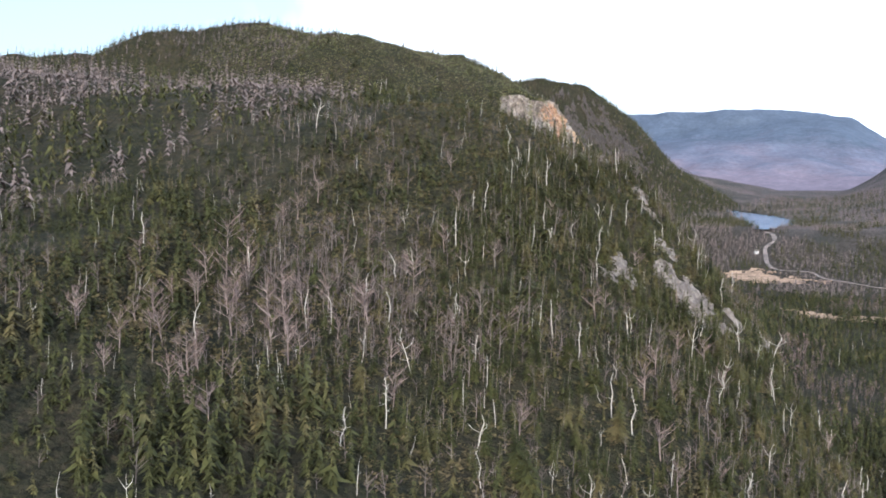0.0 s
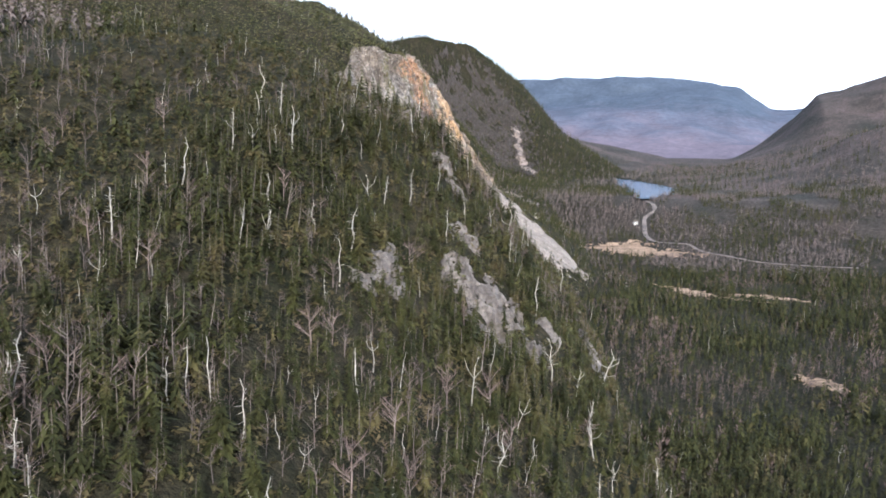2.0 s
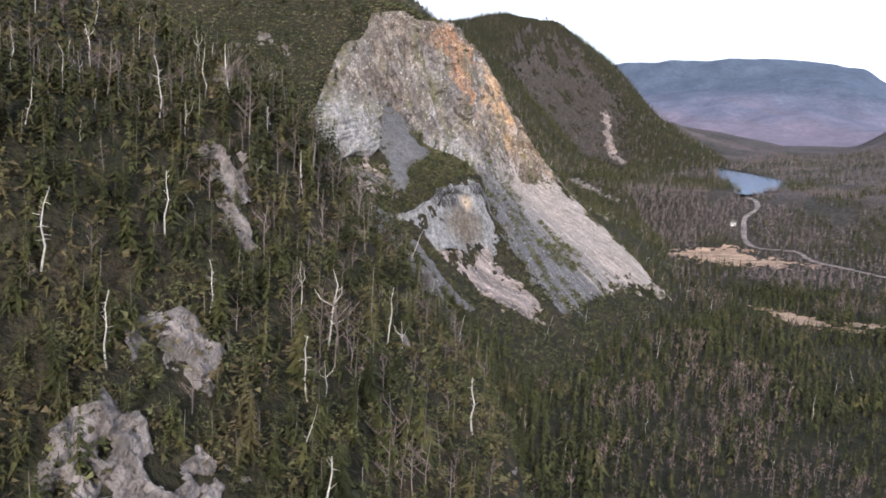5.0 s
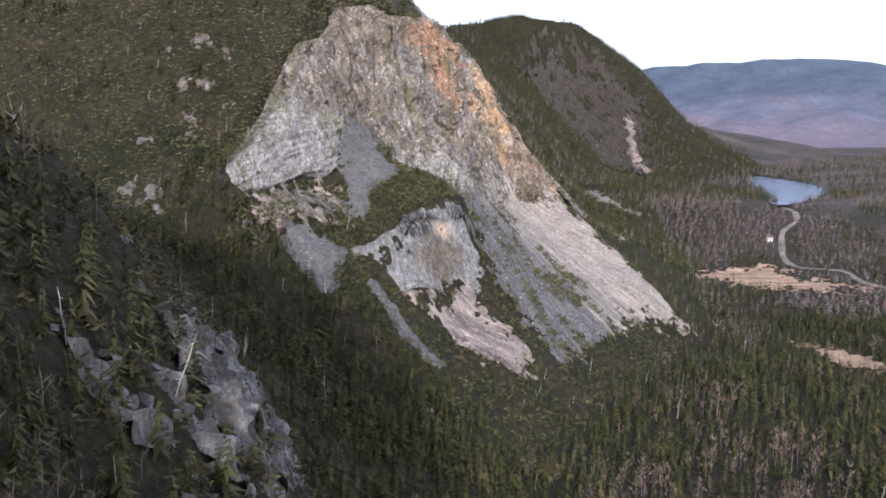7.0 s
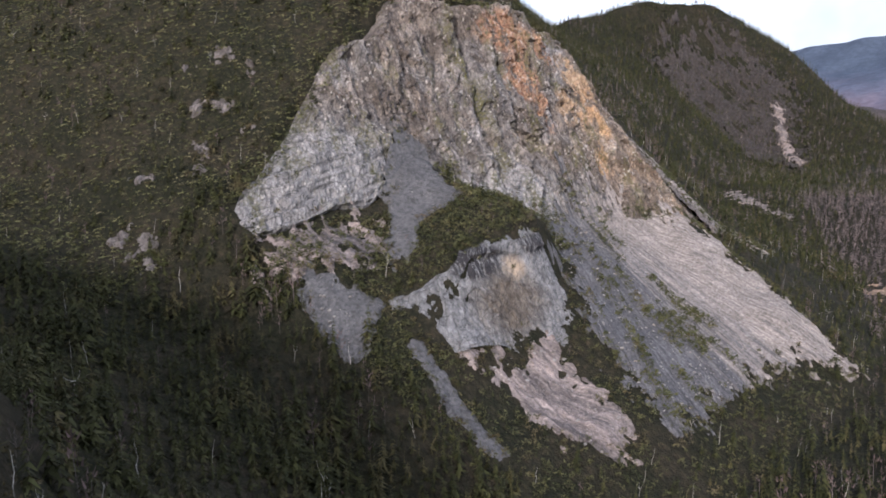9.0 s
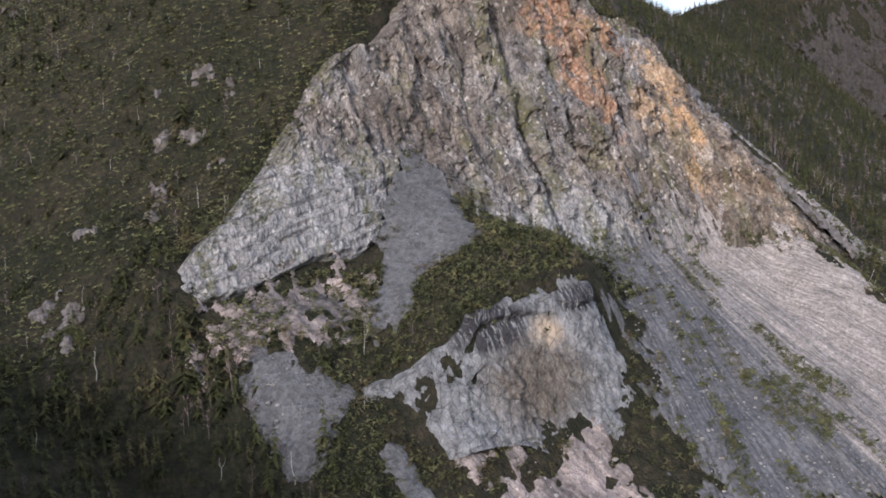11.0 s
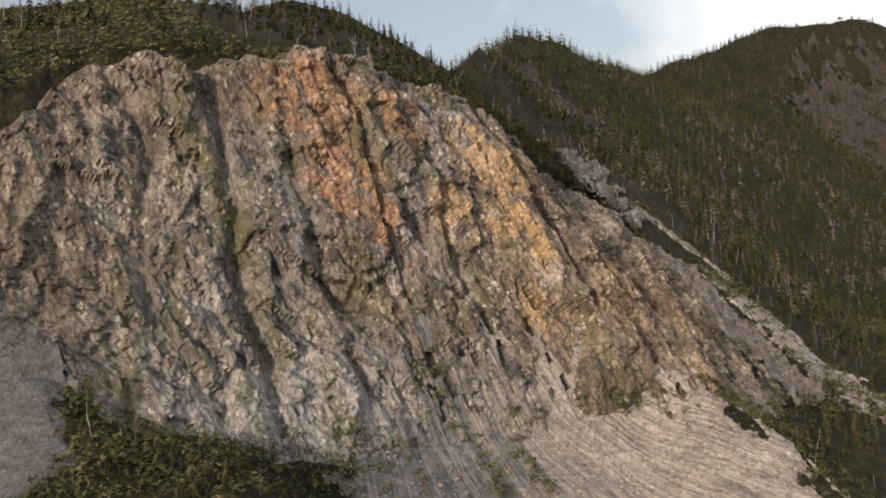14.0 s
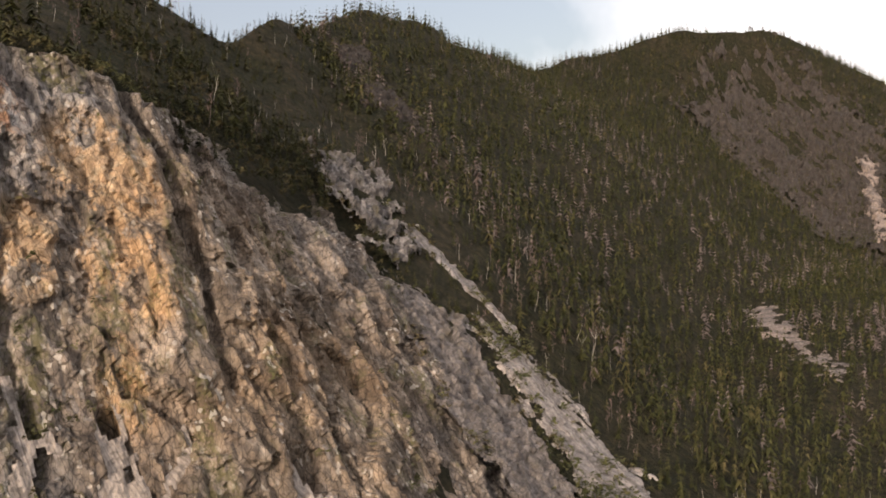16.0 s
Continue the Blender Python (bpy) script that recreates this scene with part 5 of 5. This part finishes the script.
# ---------------------------------------------------------------- single trees nearest to the flight
def part(name, data, parent, label=""):
    ob = new(name, data)
    ob.parent = parent
    return tagged(ob, label) if label else ob


def tree_thing(name, pieces, label, category, group):
    """A tree: an empty at its foot with its parts under it, of height 1."""
    base = new(name)
    for piece, mesh, text in pieces:
        part(piece, mesh, base, text)
    return tagged(base, label, category, group)


def put_tree(ob, x, y, tall, wide=1.0, turn=0.0, lean=(0.0, 0.0)):
    m = Matrix.Translation((x, y, float(ground_z(np.array([x]), np.array([y]))[0]) - 0.1))
    ob.matrix_basis = m @ Euler((lean[0], lean[1], turn)).to_matrix().to_4x4() @ Matrix.Diagonal((tall * wide, tall * wide, tall, 1))
    return ob


def copies(models, spots, tall, wide):
    """The models set out over the spots, each a thing of its own."""
    first = set()
    for i, (x, y) in enumerate(spots):
        k = i % len(models)
        ob = models[k]
        if k in first:
            ob = copy_thing(models[k], Matrix())
        first.add(k)
        put_tree(ob, x, y, rs.uniform(*tall), rs.uniform(*wide), rs.uniform(0, 6.28), tuple(rs.normal(0, 0.05, 2)))


def spots_in(x0, x1, y0, y1, spacing, count):
    x, y = scatter(x0, x1, y0, y1, spacing)
    ok = ~is_bare(x, y) & (steep(x, y) < 2)
    x, y = x[ok], y[ok]
    order = rs.permutation(len(x))[:count]
    return [(float(x[i]), float(y[i])) for i in order]


trunk_mesh = mesh_from("trunk", *TRUNK, (BARK,))
spruce_models = []
for s in range(4):
    crown = mesh_from("crown", *spruce_shape(200 + s, 20, 10, 0.21 + 0.03 * s, 0.06, 3, (0.15, 0.6)), (SPRUCE,), smooth=False)
    spruce_models.append(tree_thing("spruce", [("trunk", trunk_mesh, ""), ("crown", crown, "drooping dark green boughs")],
                                    "dark green spruce on the steep spur", "spruce", "spruces on the spur"))
copies(spruce_models, spots_in(-66, 16, 96, 225, 6.2, 170), (3.6, 6.6), (0.9, 1.4))
birch_models = []
for s in range(4):
    (bv, bf), (tv, tf) = birch_shape(220 + s, 13, 8)
    stem = mesh_from("trunk", bv[:12], bf[:12], (PALE_BIRCH,))
    limbs = mesh_from("branches", bv[12:], bf[12:] - 12, (PALE_BIRCH,))
    twigs = mesh_from("twigs", tv, tf, (TWIG,), smooth=False)
    model = tree_thing("birch", [("trunk", stem, "")], "leafless grey birch among the spruces", "birch", "bare birches on the spur")
    tagged(part("branchwork", limbs, model), kind="stuff")
    tagged(part("crown", twigs, model, "leafless reddish twigs"), kind="stuff")
    birch_models.append(model)
copies(birch_models, spots_in(-110, 0, 85, 190, 8.5, 50) + spots_in(-98, -68, 74, 118, 4.0, 34), (4.6, 7.8), (0.9, 1.4))
snag_models = []
for s in range(6):
    v, f = snag_shape(240 + s, 22 if s % 2 else 11, s % 3 == 1)
    snag_models.append(tagged(new("dead_tree", mesh_from("dead_tree", v, f, (SNAG,))), "bleached dead trunk with broken branch stubs", "dead tree", "dead trees on the spur"))
# dead trunks that stand out, by their places on the spur
MARKED = ((-70, 165), (-60, 121), (-49, 136), (-75, 152), (-69, 187), (-86, 205), (-44, 134), (-60, 165), (-52, 170), (-78, 167), (-60, 107), (-33, 127), (-83, 88),
          (-57, 84), (-113, 108), (-16, 178), (-127, 179), (-78, 134), (-64, 171), (-20, 190), (-40, 152), (-63, 222), (-43, 221), (-55, 202), (-35, 234), (-70, 218), (-55, 234), (-57, 196))
copies(snag_models, list(MARKED) + spots_in(-75, 10, 95, 240, 7.5, 60), (4.2, 7.4), (0.9, 1.4))


# ---------------------------------------------------------------- cabin by the road
def box(w, d, h, x=0.0, y=0.0, z=0.0):
    v = np.array([(sx * w / 2 + x, sy * d / 2 + y, sz * h + z) for sx in (-1, 1) for sy in (-1, 1) for sz in (0, 1)], float)
    return v, np.array([(0, 1, 3, 2), (4, 6, 7, 5), (0, 4, 5, 1), (2, 3, 7, 6), (0, 2, 6, 4), (1, 5, 7, 3)])


def cabin(x, y, w, d, turn):
    """A small white cabin with a pitched roof."""
    base = new("cabin")
    part("wall", mesh_from("wall", *box(w, d, 2.6, z=-0.6), (PAINT,), smooth=False), base)
    e = 0.35
    rv = np.array([(sx * (w / 2 + e), sy * (d / 2 + e), 1.9) for sx in (-1, 1) for sy in (-1, 1)] + [(sx * (w / 2 + e), 0, 3.4) for sx in (-1, 1)]
                  + [(sx * (w / 2 + e), sy * (d / 2 + e), 2.05) for sx in (-1, 1) for sy in (-1, 1)] + [(sx * (w / 2 + e), 0, 3.6) for sx in (-1, 1)], float)
    rf = np.array([(6, 8, 11, 10), (7, 10, 11, 9), (0, 4, 5, 2), (1, 3, 5, 4), (0, 2, 8, 6), (1, 7, 9, 3), (0, 6, 10, 4), (1, 4, 10, 7), (2, 5, 11, 8), (3, 9, 11, 5)])
    part("roof", mesh_from("roof", rv, rf, (BARK,), smooth=False), base, "grey pitched roof")
    part("door", mesh_from("door", *box(0.9, 0.08, 2.0, x=0.2 * w, y=-d / 2 - 0.03, z=-0.5), (BARK,), smooth=False), base, "dark plank door")
    part("window", mesh_from("window", *box(1.0, 0.08, 0.9, x=-0.22 * w, y=-d / 2 - 0.03, z=0.6), (WATER,), smooth=False), base, "small dark window")
    base.matrix_basis = Matrix.Translation((x, y, float(ground_z(np.array([x]), np.array([y]))[0]) + 0.6)) @ Euler((0, 0, turn)).to_matrix().to_4x4()
    return tagged(base, "small white cabin with grey roof near the dirt road", "cabin")


PAINT = wood("white_paint", (0.50, 0.49, 0.47), (0.62, 0.61, 0.59), 1.5)
cabin(-97.9, 785, 3.4, 2.6, 0.4)
